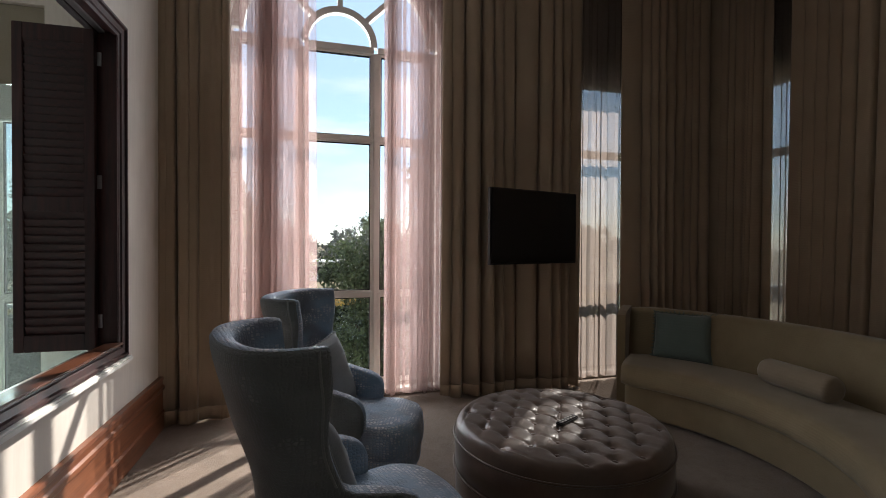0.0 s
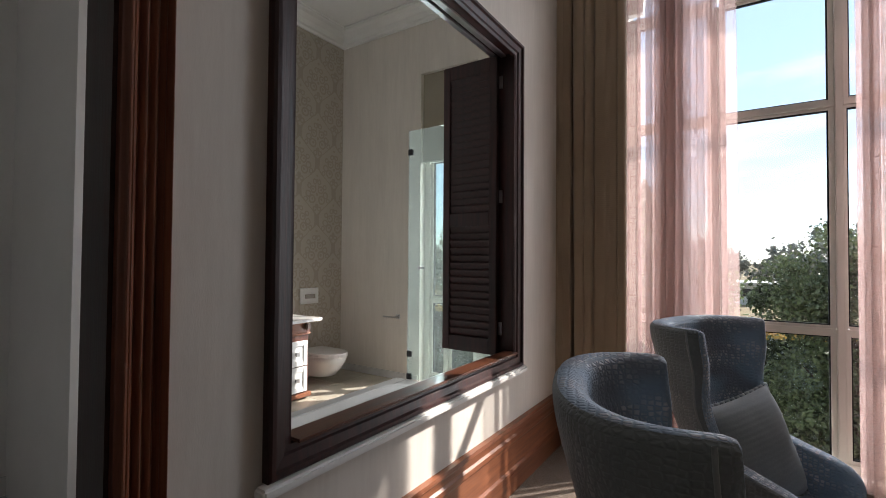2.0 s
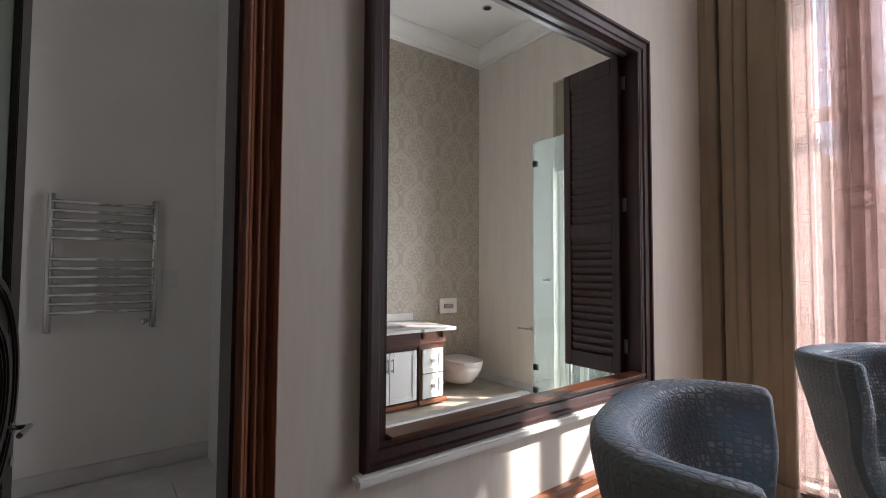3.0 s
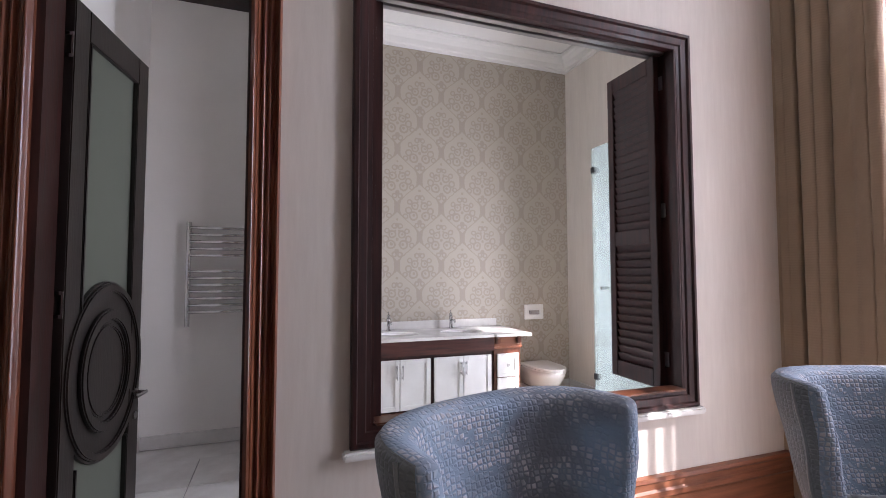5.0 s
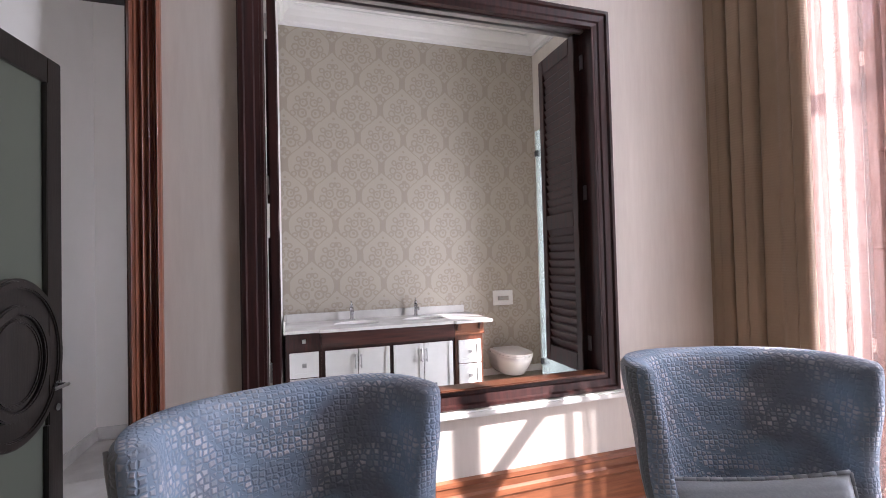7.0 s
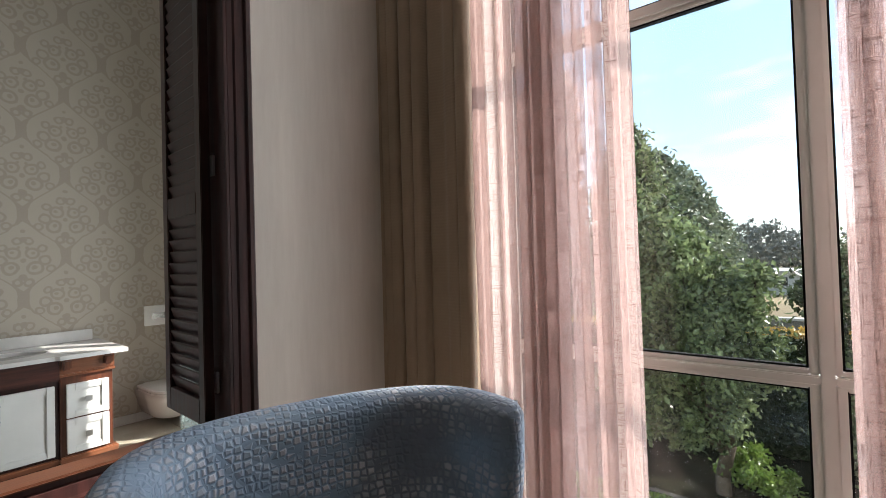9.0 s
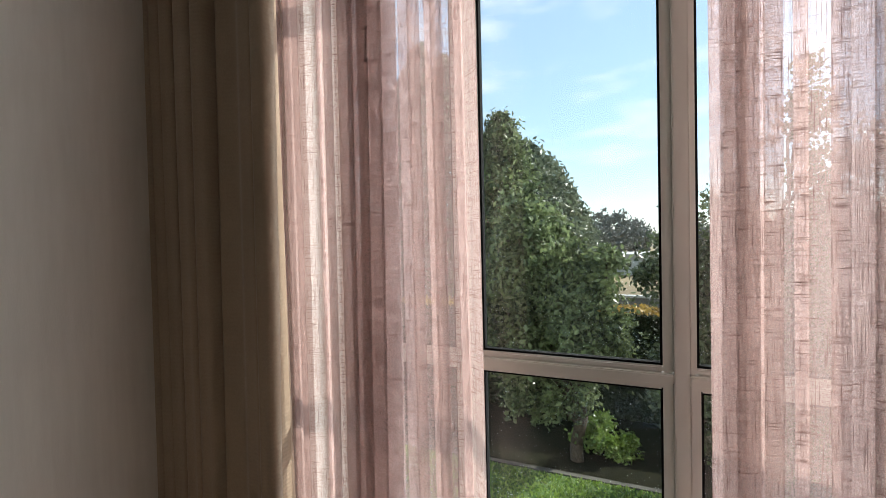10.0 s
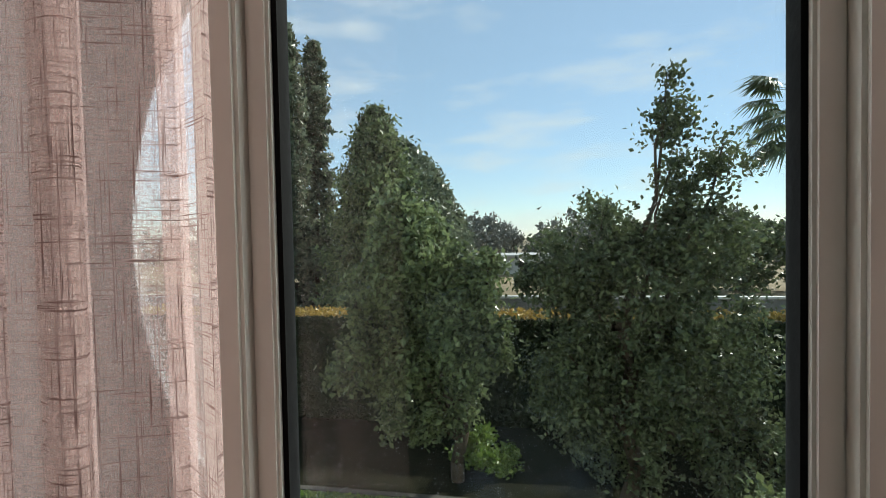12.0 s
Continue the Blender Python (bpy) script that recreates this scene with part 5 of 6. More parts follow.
BASINS = (2.76, 3.41)
part("slab", worktop_mesh(), M_MARBLE, top)
part("upstand", boxes((-0.328, -0.310, -0.885, 0.95, 0.0262, 0.105)), M_MARBLE, top, bevel=0.004)
part("side_upstand", boxes((-0.309, 0.28, -0.885, -0.868, 0.0262, 0.105)), M_MARBLE, top, bevel=0.004)
for yc in BASINS:
    bs = thing("wash_basin", (-2.28, yc, 0.836), "oval white ceramic undermounted wash basin", "basin", "basins in the vanity")
    bm = bmesh.new()
    prof = [(1.06, 0.020), (1.0, 0.024), (0.97, 0.015), (0.90, -0.03), (0.72, -0.09), (0.40, -0.125), (0.06, -0.13)]
    lathe(bm, prof, 36, (0, 0, 0), 0.162, 0.212)
    part("bowl", bm, M_CERAMIC, bs, smooth=True)
    part("drain", lathe(bmesh.new(), [(0.022, -0.128), (0.022, -0.122), (0.008, -0.121)], 16), M_CHROME, bs)
    tp = thing("basin_tap", (-2.52, yc - 0.02, 0.863), "chrome pillar tap behind the basin", "tap", "taps on the vanity")
    part("body", lathe(bmesh.new(), [(0.026, 0), (0.026, 0.008), (0.017, 0.014), (0.015, 0.085), (0.020, 0.09), (0.020, 0.12), (0.012, 0.126)], 18), M_TAP, tp, smooth=True)
    part("spout", rod(rod(bmesh.new(), (0.0, 0, 0.08), (0.105, 0, 0.095), 0.011, 0.010), (0.10, 0, 0.097), (0.112, 0, 0.07), 0.010), M_TAP, tp, smooth=True)
    part("lever", rod(lathe(bmesh.new(), [(0.016, 0.126), (0.017, 0.15), (0.008, 0.158)], 14), (0, 0, 0.145), (-0.012, 0, 0.185), 0.006), M_TAP, tp, smooth=True)

# toilet, flush plate, roll holder
TY = 4.40
wc = thing("toilet", (-2.63, TY, BATH_FLOOR), "white wall-hung toilet with closed lid", "toilet")


def d_shape(k, x0, x1, w):
    pts = []
    for i in range(13):
        a = -math.pi / 2 + math.pi * i / 12
        pts.append((x1 - w * k - 0.06 + (w * k + 0.06) * math.cos(a) * 1.0, w * k * math.sin(a)))
    return [(x0, -w * k)] + pts + [(x0, w * k)]


def loft(bm, outlines):
    loops = [[bm.verts.new(p) for p in o] for o in outlines]
    n = len(loops[0])
    for a, b in zip(loops, loops[1:]):
        for i in range(n):
            bm.faces.new((a[i], a[(i + 1) % n], b[(i + 1) % n], b[i]))
    bm.faces.new(loops[0][::-1])
    bm.faces.new(loops[-1])
    return bm


rows = ((0.60, 0.34, 0.055), (0.72, 0.40, 0.075), (0.86, 0.46, 0.14), (0.96, 0.51, 0.21), (1.0, 0.53, 0.265))
part("bowl", loft(bmesh.new(), [[(x, y, z) for x, y in d_shape(k, 0.0, x1, 0.175)] for k, x1, z in rows]), M_CERAMIC, wc, smooth=True)
part("seat", loft(bmesh.new(), [[(x, y, z) for x, y in d_shape(1.01, 0.09, 0.535, 0.176)] for z in (0.268, 0.282)]), M_CERAMIC, wc)
part("lid", loft(bmesh.new(), [[(x, y, z) for x, y in d_shape(k, 0.06, 0.535, 0.176)] for k, z in ((1.0, 0.285), (1.01, 0.292), (0.99, 0.302), (0.9, 0.306))]), M_CERAMIC, wc, "closed white lid")
part("hinge_block", boxes((0.02, 0.085, -0.13, 0.13, 0.268, 0.305)), M_CERAMIC, wc, bevel=0.008)
fp = thing("flush_plate", (-2.63, 4.42, 0.91), "white square flush plate with chrome button", "flush plate")
part("plate", boxes((0.0, 0.014, -0.12, 0.12, 0.0, 0.165)), M_CERAMIC, fp, bevel=0.004)
part("button", boxes((0.014, 0.022, -0.065, 0.065, 0.055, 0.10)), M_CHROME, fp, bevel=0.003)
rh = thing("toilet_roll_holder", (-1.80, Y_IN, 0.79), "small dark metal toilet roll holder on the wall", "holder")
part("plate", boxes((-0.022, 0.022, -0.012, 0.0, -0.022, 0.022)), M_STEEL, rh)
part("bar", rod(rod(bmesh.new(), (0, -0.01, 0), (0, -0.075, 0), 0.008), (0.005, -0.072, 0), (-0.14, -0.072, 0), 0.008), M_STEEL, rh)

# bath under the opening
bath = thing("bathtub", (-0.62, 3.05, BATH_FLOOR), "white bath set in a stone deck", "bathtub")
BX0, BX1, BY0, BY1, BZ = -0.42, 0.47, -0.93, 0.87, 0.33
part("deck", boxes((BX0, BX0 + 0.10, BY0, BY1, 0, BZ), (BX1 - 0.30, BX1, BY0, BY1, 0, BZ), (BX0 + 0.10, BX1 - 0.30, BY0, BY0 + 0.16, 0, BZ), (BX0 + 0.10, BX1 - 0.30, BY1 - 0.14, BY1, 0, BZ)), M_STONE, bath, bevel=0.004)
o0 = rounded([(BX0 + 0.09, BY0 + 0.15), (BX1 - 0.31, BY0 + 0.15), (BX1 - 0.31, BY1 - 0.13), (BX0 + 0.09, BY1 - 0.13)], 0.14, 6)
cx, cy = (BX0 + BX1 - 0.22) / 2, (BY0 + BY1) / 2
part("tub", loft(bmesh.new(), [[(cx + (x - cx) * k, cy + (y - cy) * k, z) for x, y in o0] for k, z in ((1.03, BZ + 0.001), (1.02, BZ + 0.005), (0.98, BZ + 0.004), (0.93, BZ - 0.03), (0.84, 0.12), (0.72, 0.05))]), M_CERAMIC, bath, smooth=False)
bt = thing("bath_tap", (-0.385, 2.58, BATH_FLOOR + BZ + 0.001), "dark bath mixer standing on the bath rim", "tap")
part("body", lathe(bmesh.new(), [(0.034, 0), (0.034, 0.012), (0.020, 0.018), (0.020, 0.10), (0.030, 0.108), (0.030, 0.14), (0.012, 0.155)], 18), M_STEEL, bt, smooth=True)
part("spout", rod(rod(bmesh.new(), (0, 0, 0.09), (0.10, 0.03, 0.085), 0.015, 0.012), (0.10, 0.03, 0.088), (0.105, 0.03, 0.06), 0.012), M_STEEL, bt, smooth=True)
part("lever", rod(bmesh.new(), (0, 0, 0.15), (0.03, -0.03, 0.19), 0.008, 0.006), M_STEEL, bt, smooth=True)

# shower screen beyond the bath
scr = thing("shower_screen", (-0.95, 3.94, BATH_FLOOR + BZ), "clear green-tinted glass shower screen with steel clips", "shower screen")
pn = part("glass_panel", boxes((0.0, 0.80, -0.005, 0.005, 0.002, 1.885)), M_SHOWER, scr)
pn.visible_shadow = False
for z in (0.02, 0.19, 1.72):
    part("clip", boxes((-0.004, 0.034, -0.012, 0.012, z - 0.022, z + 0.022)), M_BLACK, scr, "dark metal glass clip", bevel=0.003)
kn = part("door_knob", rod(bmesh.new(), (0.12, -0.03, 0.84), (0.12, 0.03, 0.84), 0.012, seg=12), M_STEEL, scr)
tray = thing("shower_tray", (-0.63, 4.42, BATH_FLOOR), "white shower tray beside the window", "shower tray")
part("tray", boxes((-0.42, 0.48, -0.46, 0.42, 0.0, 0.09)), M_CERAMIC, tray, bevel=0.01)
bl = thing("roman_blind", (-1.205, 4.925, 2.37), "beige fabric blind drawn over the upper window", "blind")
part("cloth", boxes((-0.32, 0.32, -0.008, 0.008, 0.30, 0.885)), M_BLIND, bl)
part("lower_fold", boxes((-0.32, 0.32, -0.018, 0.014, 0.0, 0.30)), M_BLIND, bl, bevel=0.004)
part("bottom_bar", boxes((-0.315, 0.315, -0.012, 0.012, -0.018, -0.001)), M_FRAME, bl, bevel=0.003)

# recessed ceiling lamp, unlit
dl = thing("downlight", (-1.81, 4.25, BATH_CEIL - 0.001), "small recessed ceiling downlight, switched off", "lamp")
part("rim", arc_sweep(bmesh.new(), [(0.034, 0.0), (0.046, 0.0), (0.045, -0.006), (0.036, -0.007)], (0, 0), 0, 360, 32), M_STEEL, dl, smooth=True)
part("lens", lathe(bmesh.new(), [(0.034, -0.003), (0.02, -0.0035)], 24), M_BLACK, dl, "dark unlit lamp face")

# towel rail and switch on the lobby wall
tr = thing("towel_rail", (-2.04, 1.335, 1.03), "chrome ladder towel rail fixed to the lobby wall", "towel rail")
for y in (-0.25, 0.25):
    part("upright", rod(bmesh.new(), (0.065, y, 0.0), (0.065, y, 0.785), 0.018, seg=12), M_RAIL, tr, smooth=True)
    for z in (0.06, 0.72):
        part("bracket", rod(bmesh.new(), (0.0, y, z), (0.065, y, z), 0.010), M_RAIL, tr, smooth=True)
b = rod(bmesh.new(), (0, -0.25, 0), (0, 0.25, 0), 0.0115, seg=12)
me = bpy.data.meshes.new("rung")
b.to_mesh(me)
b.free()
me.polygons.foreach_set("use_smooth", [True] * len(me.polygons))
me.materials.append(M_RAIL)
for z in (0.11, 0.16, 0.21, 0.262, 0.312, 0.362, 0.414, 0.535, 0.585, 0.637, 0.69, 0.742):
    piece("rung", me, tr, pose(0.072, 0, z))
part("valve", rod(rod(bmesh.new(), (0.065, 0.25, 0.05), (0.065, 0.19, 0.04), 0.014), (0.065, 0.20, 0.04), (0.12, 0.20, 0.04), 0.017), M_RAIL, tr, smooth=True)
sw = thing("light_switch", (-2.04, 1.68, 1.265), "white square light switch plate", "switch")
part("plate", boxes((0, 0.009, -0.045, 0.045, 0, 0.115)), M_CERAMIC, sw, bevel=0.003)
part("rocker", boxes((0.009, 0.013, -0.014, 0.014, 0.035, 0.08)), M_CERAMIC, sw, bevel=0.002)
ws = thing("shaver_socket", (-2.35, 2.10, 0.98), "narrow dark slot in a white socket plate", "socket")
part("plate", boxes((-0.04, 0.04, 0.0, 0.008, 0.0, 0.14)), M_CERAMIC, ws, bevel=0.003)
part("slot", boxes((-0.012, 0.012, 0.008, 0.010, 0.02, 0.12)), M_BLACK, ws)

# ---- garden and distance ----
GZ = -3.2
tagged(part("ground", boxes((-400, 400, 5.16, 900, GZ - 1.0, GZ), (-400, 400, -300, 5.16, GZ - 1.0, GZ)), M_FIELD), "dry brown grassland running to the horizon", "ground", "", "structure")
tagged(part("lawn", boxes((-14, 16, 5.2, 12.2, GZ + 0.004, GZ + 0.03)), M_LAWN), "mown green garden lawn", "lawn", "", "structure")
structure("wall_lower_storey", boxes((-2.9, 6.0, 4.9, 5.16, GZ, -0.3), (-2.9, 6.0, -1.85, -1.6, GZ, -0.3)), M_PLASTER, "cream outer wall of the storey below")


# planting bed; its near-black soil also holds the shade under hedge and trees
structure("ground_bed", boxes((-14, 16, 12.32, 15.5, GZ + 0.004, GZ + 0.035)), M_SOIL, "planting bed along the hedge, dark soil with shade painted in")


def quads(name, centres, size, seed, material, parent=None, up=0.0, long=1.6, label=""):
    """Many small two-sided leaves, each a folded diamond, at the given points."""
    rng = np.random.default_rng(seed)
    c = np.asarray(centres, float)
    n = len(c)
    a = rng.normal(size=(n, 3))
    a[:, 2] += up
    a /= np.linalg.norm(a, axis=1, keepdims=True)
    b = np.cross(a, rng.normal(size=(n, 3)))
    b /= np.linalg.norm(b, axis=1, keepdims=True)
    s = size * rng.uniform(0.6, 1.3, size=(n, 1))
    fold = np.cross(a, b) * s * 0.18
    v = np.stack([c - a * s * long / 2, c + b * s / 2 + fold, c + a * s * long / 2, c - b * s / 2 + fold], 1).reshape(-1, 3)
    f = np.arange(4 * n).reshape(-1, 4)
    me = bpy.data.meshes.new(name)
    me.from_pydata(v.tolist(), [], f.tolist())
    me.materials.append(material)
    ob = new(name, me)
    if parent:
        ob.parent = parent
    if label:
        ob["label"] = label
    return ob


def clumps(blobs, count, seed, clump=0.16, per=26):
    """Leaf points in loose clumps over and inside a set of ellipsoids (x, y, z, rx, ry, rz)."""
    rng = np.random.default_rng(seed)
    w = np.array([b[3] * b[4] + b[4] * b[5] + b[3] * b[5] for b in blobs])
    w = w / w.sum()
    out = []
    for k in rng.choice(len(blobs), size=count // per, p=w):
        x, y, z, rx, ry, rz = blobs[k]
        d = rng.normal(size=3)
        d /= np.linalg.norm(d)
        r = rng.uniform(0.55, 1.06)
        c = np.array((x, y, z)) + d * r * np.array((rx, ry, rz))
        out.append(c + rng.normal(size=(per, 3)) * clump * rng.uniform(0.5, 1.2))
    return np.concatenate(out)


def limb(bm, p0, p1, r0, r1, rng, n=4):
    pts = [Vector(p0).lerp(Vector(p1), i / n) + Vector(rng.normal(size=3).tolist()) * 0.06 * (0 < i < n) * (Vector(p1) - Vector(p0)).length * 0.4 for i in range(n + 1)]
    for i in range(n):
        rod(bm, pts[i], pts[i + 1], r0 + (r1 - r0) * i / n, r0 + (r1 - r0) * (i + 1) / n, 7)


def tree(name, at, blobs, count, leaf, material, seed, label, trunk=0.14, clump=0.16):
    """Trunk with limbs to every mass of the crown, and a crown of loose leaf clumps."""
    x, y = at
    th = thing(name, (x, y, GZ), label, "tree")
    rng = np.random.default_rng(seed)
    bm = bmesh.new()
    top = max(b[2] for b in blobs) - GZ
    limb(bm, (0, 0, -0.05), (0.1, 0, top * 0.6), trunk, trunk * 0.5, rng, 6)
    for b in blobs:
        limb(bm, (0.03, 0, top * rng.uniform(0.15, 0.45)), (b[0], b[1], b[2] - GZ + 0.6 * b[5]), trunk * 0.4, 0.012, rng, 5)
    part("trunk", bm, M_BARK, th, smooth=True)
    pts = clumps([(b[0], b[1], b[2] - GZ, b[3], b[4], b[5]) for b in blobs], count, seed, clump * 1.35, 64)
    quads("crown", pts, leaf, seed + 1, material, th, up=0.3)
    return th


def conifer(name, at, height, radius, count, leaf, material, seed, label, power=0.85, base=0.3, round_top=0.0, leader=0.0):
    """Upright tree whose leaf clumps follow a cone in whorls."""
    x, y = at
    th = thing(name, (x, y, GZ), label, "tree")
    rng = np.random.default_rng(seed)
    bm = bmesh.new()
    rod(bm, (0, 0, -0.05), (0, 0, height * 0.97), 0.16, 0.015, 8)
    per = 22
    out = []
    for _ in range(count // per):
        t = rng.uniform(0, 1) ** 0.8
        z = base + (height - base) * t
        r = radius * ((1 - t ** (1 + 2 * round_top)) ** power) * (0.82 + 0.18 * math.sin(z * 5 + seed) * (1 - round_top)) * rng.uniform(0.45, 1.06)
        a = rng.uniform(0, 2 * math.pi)
        rr = r * (1 + 0.12 * math.sin(3 * a + seed))
        c = np.array((rr * math.cos(a), rr * math.sin(a), z - 0.12 * rr))
        out.append(c + rng.normal(size=(per, 3)) * (0.05 + 0.05 * radius))
    for i in range(26):
        t = 0.1 + 0.85 * i / 26
        a = i * 2.4
        r = radius * (1 - t) ** power * 0.85
        rod(bm, (0, 0, height * t - 0.1), (r * math.cos(a), r * math.sin(a), height * t), 0.025, 0.006, 5)
    if leader:
        # bare leading shoot with a few short whorls
        rod(bm, (0, 0, height * 0.95), (0, 0, height + leader), 0.03, 0.008, 6)
        for k in range(3):
            z = height - 0.1 + leader * (0.15 + 0.27 * k)
            for j in range(5):
                a = 1.26 * j + k
                tip = np.array((0.30 - 0.07 * k) * np.array((math.cos(a), math.sin(a), 0.55)))
                rod(bm, (0, 0, z), (tip[0], tip[1], z + tip[2]), 0.012, 0.005, 4)
                f = rng.uniform(0.3, 1.0, size=(16, 1))
                out.append(np.array((0, 0, z)) + tip * f + rng.normal(size=(16, 3)) * 0.03)
    part("trunk", bm, M_BARK, th, smooth=True)
    quads("crown", np.concatenate(out), leaf, seed + 1, material, th, up=0.5, long=2.0)
    return th


# feathery dark tree in front of the hedge
tree("garden_tree", (3.1, 12.7), [(-1.15, -0.1, 0.75, 0.60, 0.6, 0.75), (-0.35, 0, 1.1, 0.55, 0.6, 1.15), (0.1, 0.1, 0.3, 1.3, 1.0, 1.2), (0.05, 0, -1.5, 1.5, 1.1, 1.2), (-0.95, -0.2, -1.2, 0.8, 0.7, 0.9), (0.75, 0.0, 2.15, 0.28, 0.3, 0.55), (0.72, 0, 3.25, 0.34, 0.3, 0.50), (0.70, 0, 3.9, 0.12, 0.12, 0.25), (1.55, 0, 2.6, 0.42, 0.3, 0.42), (1.3, 0.1, 1.3, 0.8, 0.7, 0.8), (1.5, 0, -0.6, 0.9, 0.8, 1.2), (1.8, -0.4, -2.2, 0.8, 0.7, 0.8)],
     40000, 0.066, M_LEAF_B, 21, "dark feathery evergreen garden tree with uneven crown", clump=0.11)
tree("garden_shrub", (0.15, 12.9), [(0, 0, -0.3, 0.9, 0.9, 0.8), (0.38, -0.2, -0.85, 0.5, 0.5, 0.5), (0.1, 0, -1.35, 0.32, 0.4, 0.35), (-0.6, 0, -0.7, 0.9, 0.8, 0.8), (-0.15, 0, -2.0, 0.3, 0.3, 0.4), (-0.9, 0.1, -1.8, 0.7, 0.6, 0.6), (-0.1, 0.1, 0.5, 0.5, 0.5, 0.5), (0.85, 0.0, -0.55, 0.28, 0.3, 0.3), (0.62, 0.0, 0.75, 0.3, 0.3, 0.28), (-0.7, 0, 1.0, 0.75, 0.7, 0.95), (-1.2, 0.1, 0.3, 0.85, 0.8, 1.1), (-1.5, 0, -0.8, 1.0, 0.8, 0.8), (-1.1, 0.2, 1.7, 0.6, 0.6, 0.7)],
     34000, 0.085, M_LEAF_S, 22, "broad-leaved green garden shrub against the hedge", clump=0.10)
tree("low_shrub", (0.45, 13.3), [(0, 0, -2.72, 0.42, 0.35, 0.34), (0.55, 0.1, -2.95, 0.3, 0.25, 0.2)], 2600, 0.07, M_LEAF_G, 23, "low bright green sunlit shrub on the lawn", trunk=0.03, clump=0.06)
tree("low_shrub", (4.3, 10.3), [(0, 0, -2.3, 0.7, 0.6, 0.7), (0.6, 0.2, -2.6, 0.5, 0.4, 0.4)], 5200, 0.075, M_LEAF_A, 24, "rounded green shrub beside the lawn", trunk=0.05, clump=0.08)
conifer("spruce_tree", (-3.55, 19.9), 8.75, 3.1, 40000, 0.10, M_LEAF_S, 31, "pointed dark green spruce beyond the hedge", power=0.66, leader=0.55)
for i, (x, y, h, r) in enumerate(((-3.9, 25.0, 8.8, 2.6), (-4.1, 30.0, 8.8, 2.8), (-4.4, 35.5, 8.4, 2.9), (-5.2, 42.0, 7.8, 3.1), (-6.0, 51.0, 7.2, 3.4))):
    conifer("cypress_tree", (x, y), h, r, 12000, 0.15, M_LEAF_C, 41 + i, "rounded conifer in a receding row", power=0.55, round_top=1.0)
for i, (x, y, h, r) in enumerate(((-8.3, 22.6, 13.4, 1.15), (-8.0, 24.6, 13.6, 1.0), (-9.6, 23.6, 12.6, 1.2))):
    conifer("column_cypress", (x, y), h, r, 14000, 0.13, M_LEAF_C, 51 + i, "tall narrow column cypress", power=0.42, round_top=0.8)

# hedge across the garden: leaf mass over a dark core; shade and sun put into the colours
hed = tagged(new("hedge"), "clipped hedge, front coloured dark for shade, top yellowish for sun", "hedge", "", "stuff")
rng = np.random.default_rng(61)
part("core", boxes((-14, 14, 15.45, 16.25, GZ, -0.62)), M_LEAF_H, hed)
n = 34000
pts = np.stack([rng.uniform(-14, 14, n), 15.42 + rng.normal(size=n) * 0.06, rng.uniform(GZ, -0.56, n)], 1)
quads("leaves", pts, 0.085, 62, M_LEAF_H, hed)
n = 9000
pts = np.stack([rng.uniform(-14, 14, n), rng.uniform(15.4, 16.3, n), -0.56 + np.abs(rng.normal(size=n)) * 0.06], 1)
quads("top_leaves", pts, 0.075, 63, M_LEAF_Y, hed, label="leaf tips coloured yellow-orange for the sun on them")

# boundary wall, far roofs, far woods
bw = tagged(new("boundary_wall"), "grey boundary wall with a pale coping beyond the hedge", "wall", "", "structure")
part("wall", boxes((-40, 60, 30.0, 30.3, GZ, -2.05)), M_CONCRETE, bw)
part("coping", boxes((-40, 60, 29.92, 30.38, -2.046, -1.93)), M_COPING, bw)
kerb = part("kerb", boxes((-9, 14, 12.2, 12.32, GZ + 0.0, GZ + 0.055)), M_KERB, None)
tagged(kerb, "narrow concrete kerb along the lawn", "kerb", "", "structure")
for x, y, w, d, h in ((-1.5, 62, 9, 7, 2.1), (9.0, 66, 10, 7, 1.9), (-12.5, 70, 9, 7, 2.4)):
    hs = thing("far_house", (x, y, GZ), "distant low house with a pale flat roof", "house", "far houses")
    part("wall", boxes((-w / 2, w / 2, -d / 2, d / 2, -0.05, h)), M_COPING, hs)
    part("roof", boxes((-w / 2 - 0.4, w / 2 + 0.4, -d / 2 - 0.4, d / 2 + 0.4, h + 0.004, h + 0.25)), M_ROOF, hs)
    for i in range(3):
        part("window", boxes((-w / 2 + 1 + i * w / 3, -w / 2 + 2.1 + i * w / 3, -d / 2 - 0.03, -d / 2 - 0.002, 0.9, h - 0.4)), M_BLACK, hs)
wd = tagged(new("far_woods"), "distant trees along the horizon, haze put into their colour", "woods", "", "stuff")
rng = np.random.default_rng(71)
blobs = []
for i in range(120):
    x = rng.uniform(-75, 85)
    y = rng.uniform(78, 130)
    r = rng.uniform(1.6, 3.6)
    blobs.append((x, y, GZ + r * 1.0 + rng.uniform(0, 2.4), r * 1.2, r, r * rng.uniform(0.9, 1.4)))
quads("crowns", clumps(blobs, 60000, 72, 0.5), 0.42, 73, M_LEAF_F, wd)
bm = bmesh.new()
for x, y, z, a, b, c in blobs:
    rod(bm, (x, y, GZ - 0.1), (x, y, z), 0.2, 0.08, 5)
part("trunks", bm, M_BARK, wd)
wd2 = tagged(new("near_woods"), "dark bushy trees beyond the boundary wall", "woods", "", "stuff")
blobs = []
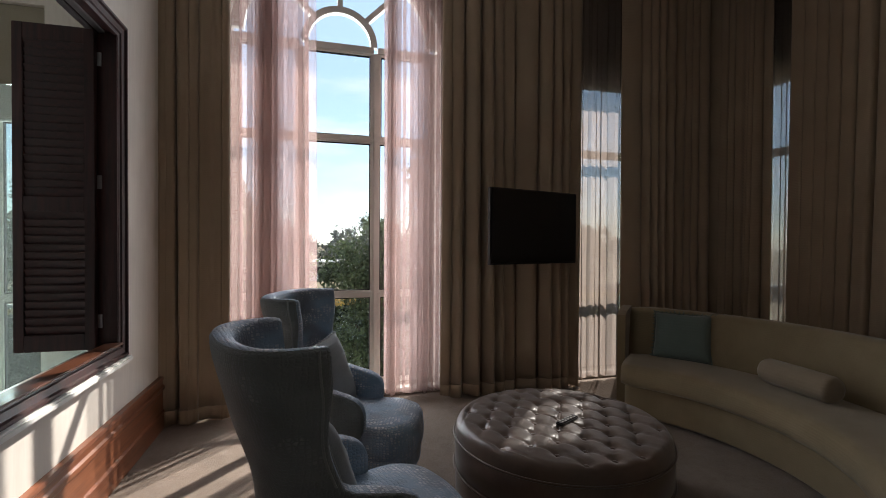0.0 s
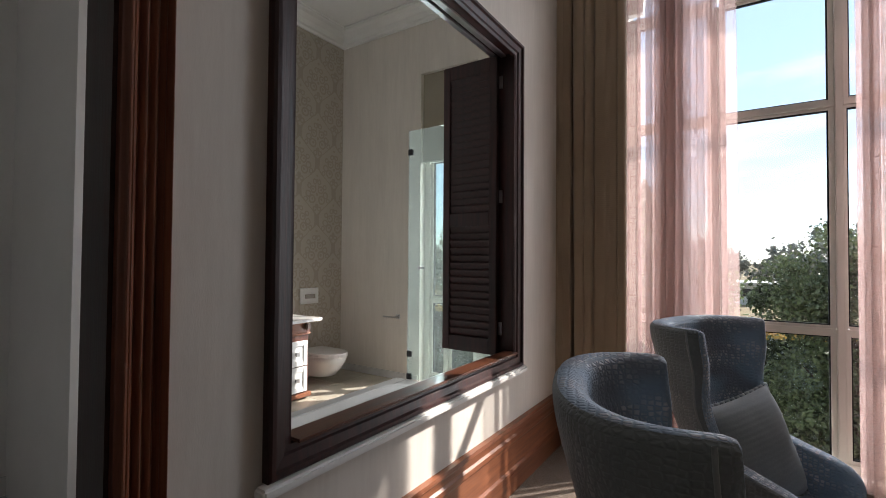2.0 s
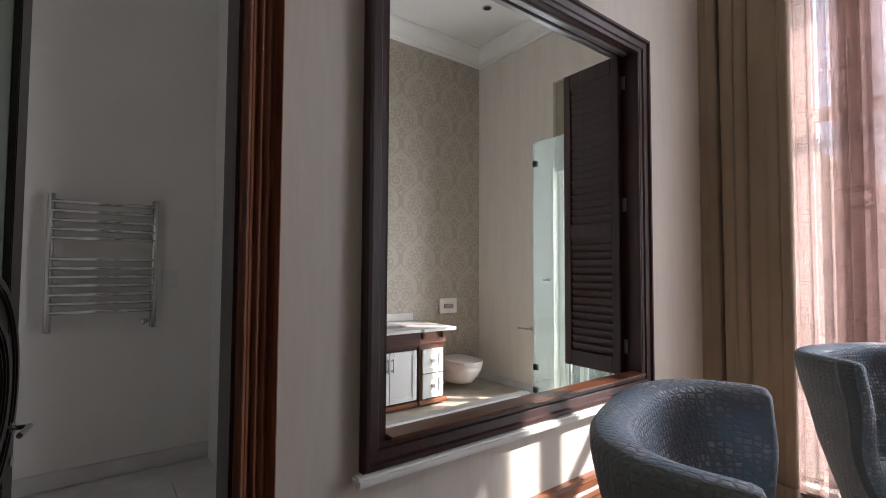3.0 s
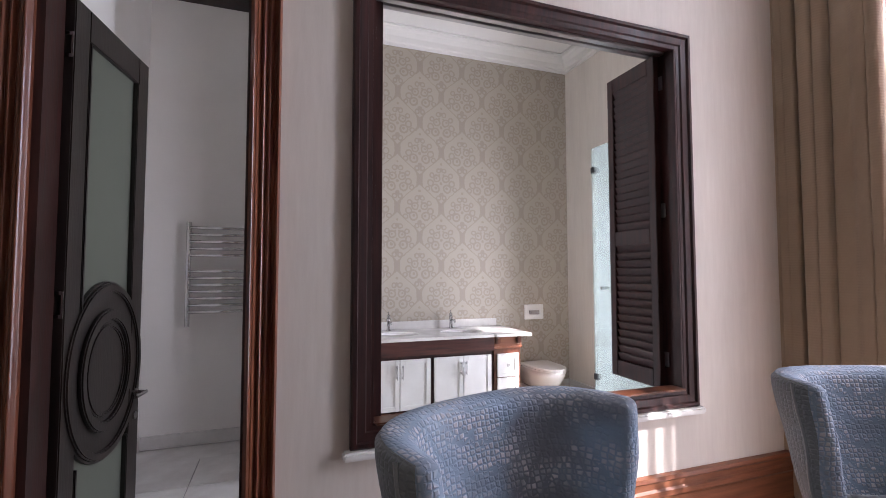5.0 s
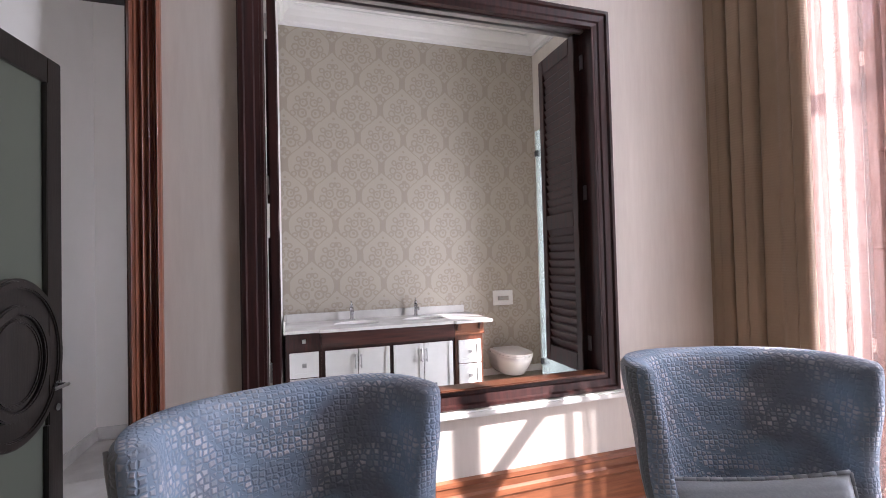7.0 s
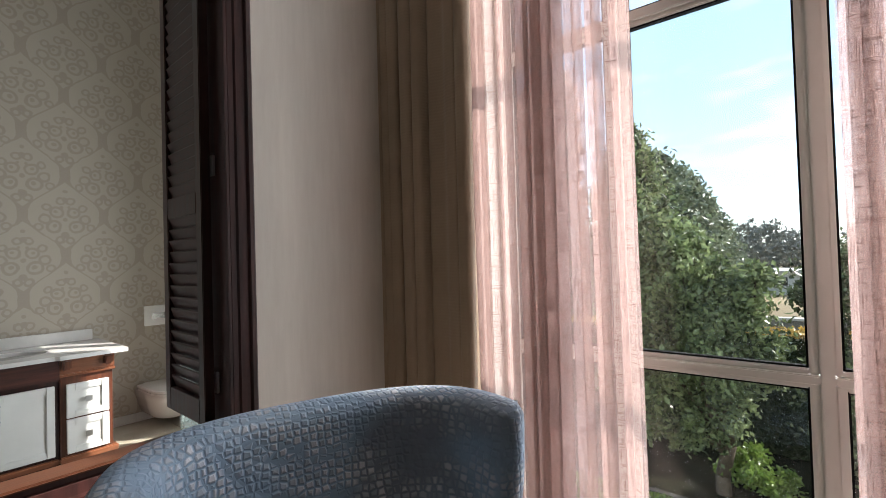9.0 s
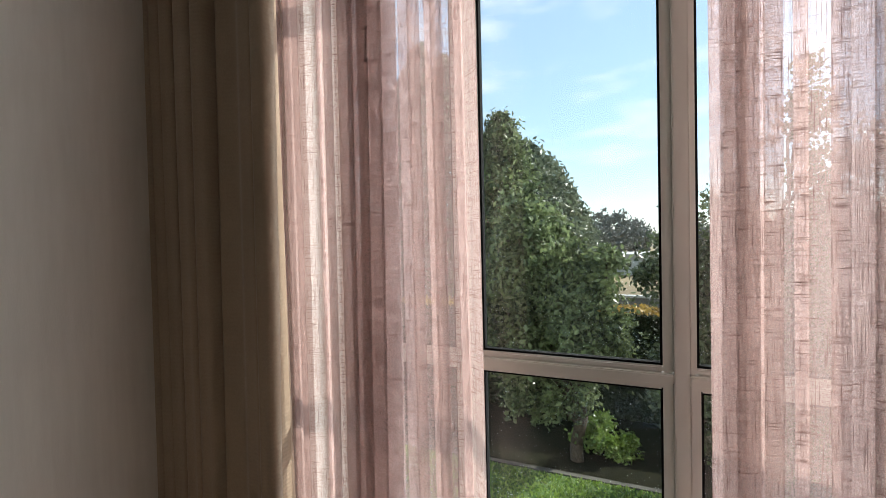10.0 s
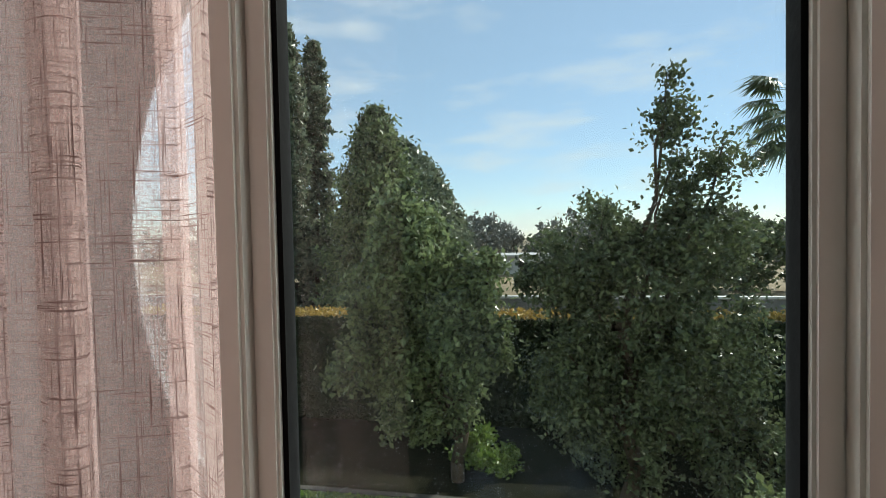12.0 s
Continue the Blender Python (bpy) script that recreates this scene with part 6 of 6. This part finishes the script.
for x, y, r in ((9.5, 40, 2.2), (12.5, 42, 2.4), (15.5, 40, 2.2), (19, 44, 2.6), (24, 42, 2.6), (30, 46, 3), (-16, 52, 3), (-22, 48, 3.2), (-30, 50, 3.4)):
    blobs.append((x, y, GZ + r * 1.1, r * 1.2, r, r * 1.15))
quads("crowns", clumps(blobs, 22000, 75, 0.3), 0.26, 76, M_LEAF_B, wd2)


def palm(at, height, label):
    th = thing("palm_tree", (at[0], at[1], GZ), label, "tree")
    bm = bmesh.new()
    for i in range(14):
        z0, z1 = height * i / 14, height * (i + 1) / 14
        rod(bm, (0, 0, z0 - 0.05), (0, 0, z1), 0.24 - 0.003 * i, 0.20 - 0.003 * i, 10)
    part("trunk", bm, M_BARK, th)
    rng = np.random.default_rng(81)
    for k in range(40):
        a, el = rng.uniform(0, 2 * math.pi), rng.uniform(-1.25, 0.95)
        out = Vector((math.cos(a), math.sin(a), 0))
        bm = bmesh.new()
        p = Vector((0, 0, height))
        stem = [p + out * (0.25 * s * math.cos(el * (1 - s / 16))) + Vector((0, 0, 0.25 * s * math.sin(el) - 0.004 * s * s)) for s in range(9)]
        for q, r in zip(stem, stem[1:]):
            rod(bm, q, r, 0.012, 0.010, 4)
        hub, fwd = stem[-1], (stem[-1] - stem[-2]).normalized()
        side = fwd.cross(Vector((0, 0, 1))).normalized()
        up = side.cross(fwd)
        for j in range(25):
            t = radians(-105 + 210 * j / 24)
            d = (fwd * math.cos(t) + side * math.sin(t)).normalized()
            ln = 1.4 * (0.75 + 0.25 * math.cos(t)) * rng.uniform(0.85, 1.1)
            mid = hub + d * ln * 0.6 + up * 0.03
            tip = hub + d * ln + Vector((0, 0, -0.22 * ln - rng.uniform(0, 0.15)))
            w = up.cross(d).normalized() * 0.058
            vs = [bm.verts.new(v) for v in (hub, mid + w, tip, mid - w)]
            bm.faces.new(vs)
        part("frond", bm, M_PALM, th)
    return th


palm((13.1, 24.3), 9.5, "fan palm with drooping grey-green fronds")

# grass blades on the near lawn
rng = np.random.default_rng(91)
n = 26000
pts = np.stack([rng.uniform(-4, 7, n), rng.uniform(8.0, 12.18, n), np.full(n, GZ + 0.045)], 1)
tagged(quads("grass", pts, 0.035, 92, M_GRASS, None, up=2.0, long=2.4), "short green lawn grass", "grass", "", "stuff")

# bathroom floor tiles
TS, TG = 0.452, 0.004
bm = boxes((TG / 2, TS - TG / 2, TG / 2, TS - TG / 2, -0.0118, 0.0))
bmesh.ops.bevel(bm, geom=[e for e in bm.edges if e.verts[0].co.z > -0.001 and e.verts[1].co.z > -0.001], offset=0.0012, segments=1, affect="EDGES")
me = bpy.data.meshes.new("tile")
bm.to_mesh(me)
bm.free()
me.materials.append(M_TILE)
pale = me.copy()
pale.materials.clear()
pale.materials.append(M_MARBLE)
for i in range(6):
    for j in range(10):
        x, y = -2.63 + i * TS, 0.78 + j * TS
        if x < -2.1 and y < 2.0:
            continue
        sx, sy = min(1.0, (X_B - x) / TS), min(1.0, (Y_IN - y) / TS)
        if sx > 0.05 and sy > 0.05:
            piece("tile", pale if y < 2.0 else me, bath_floor, pose(x, y, BATH_FLOOR) @ Matrix.Diagonal((sx, sy, 1, 1)))
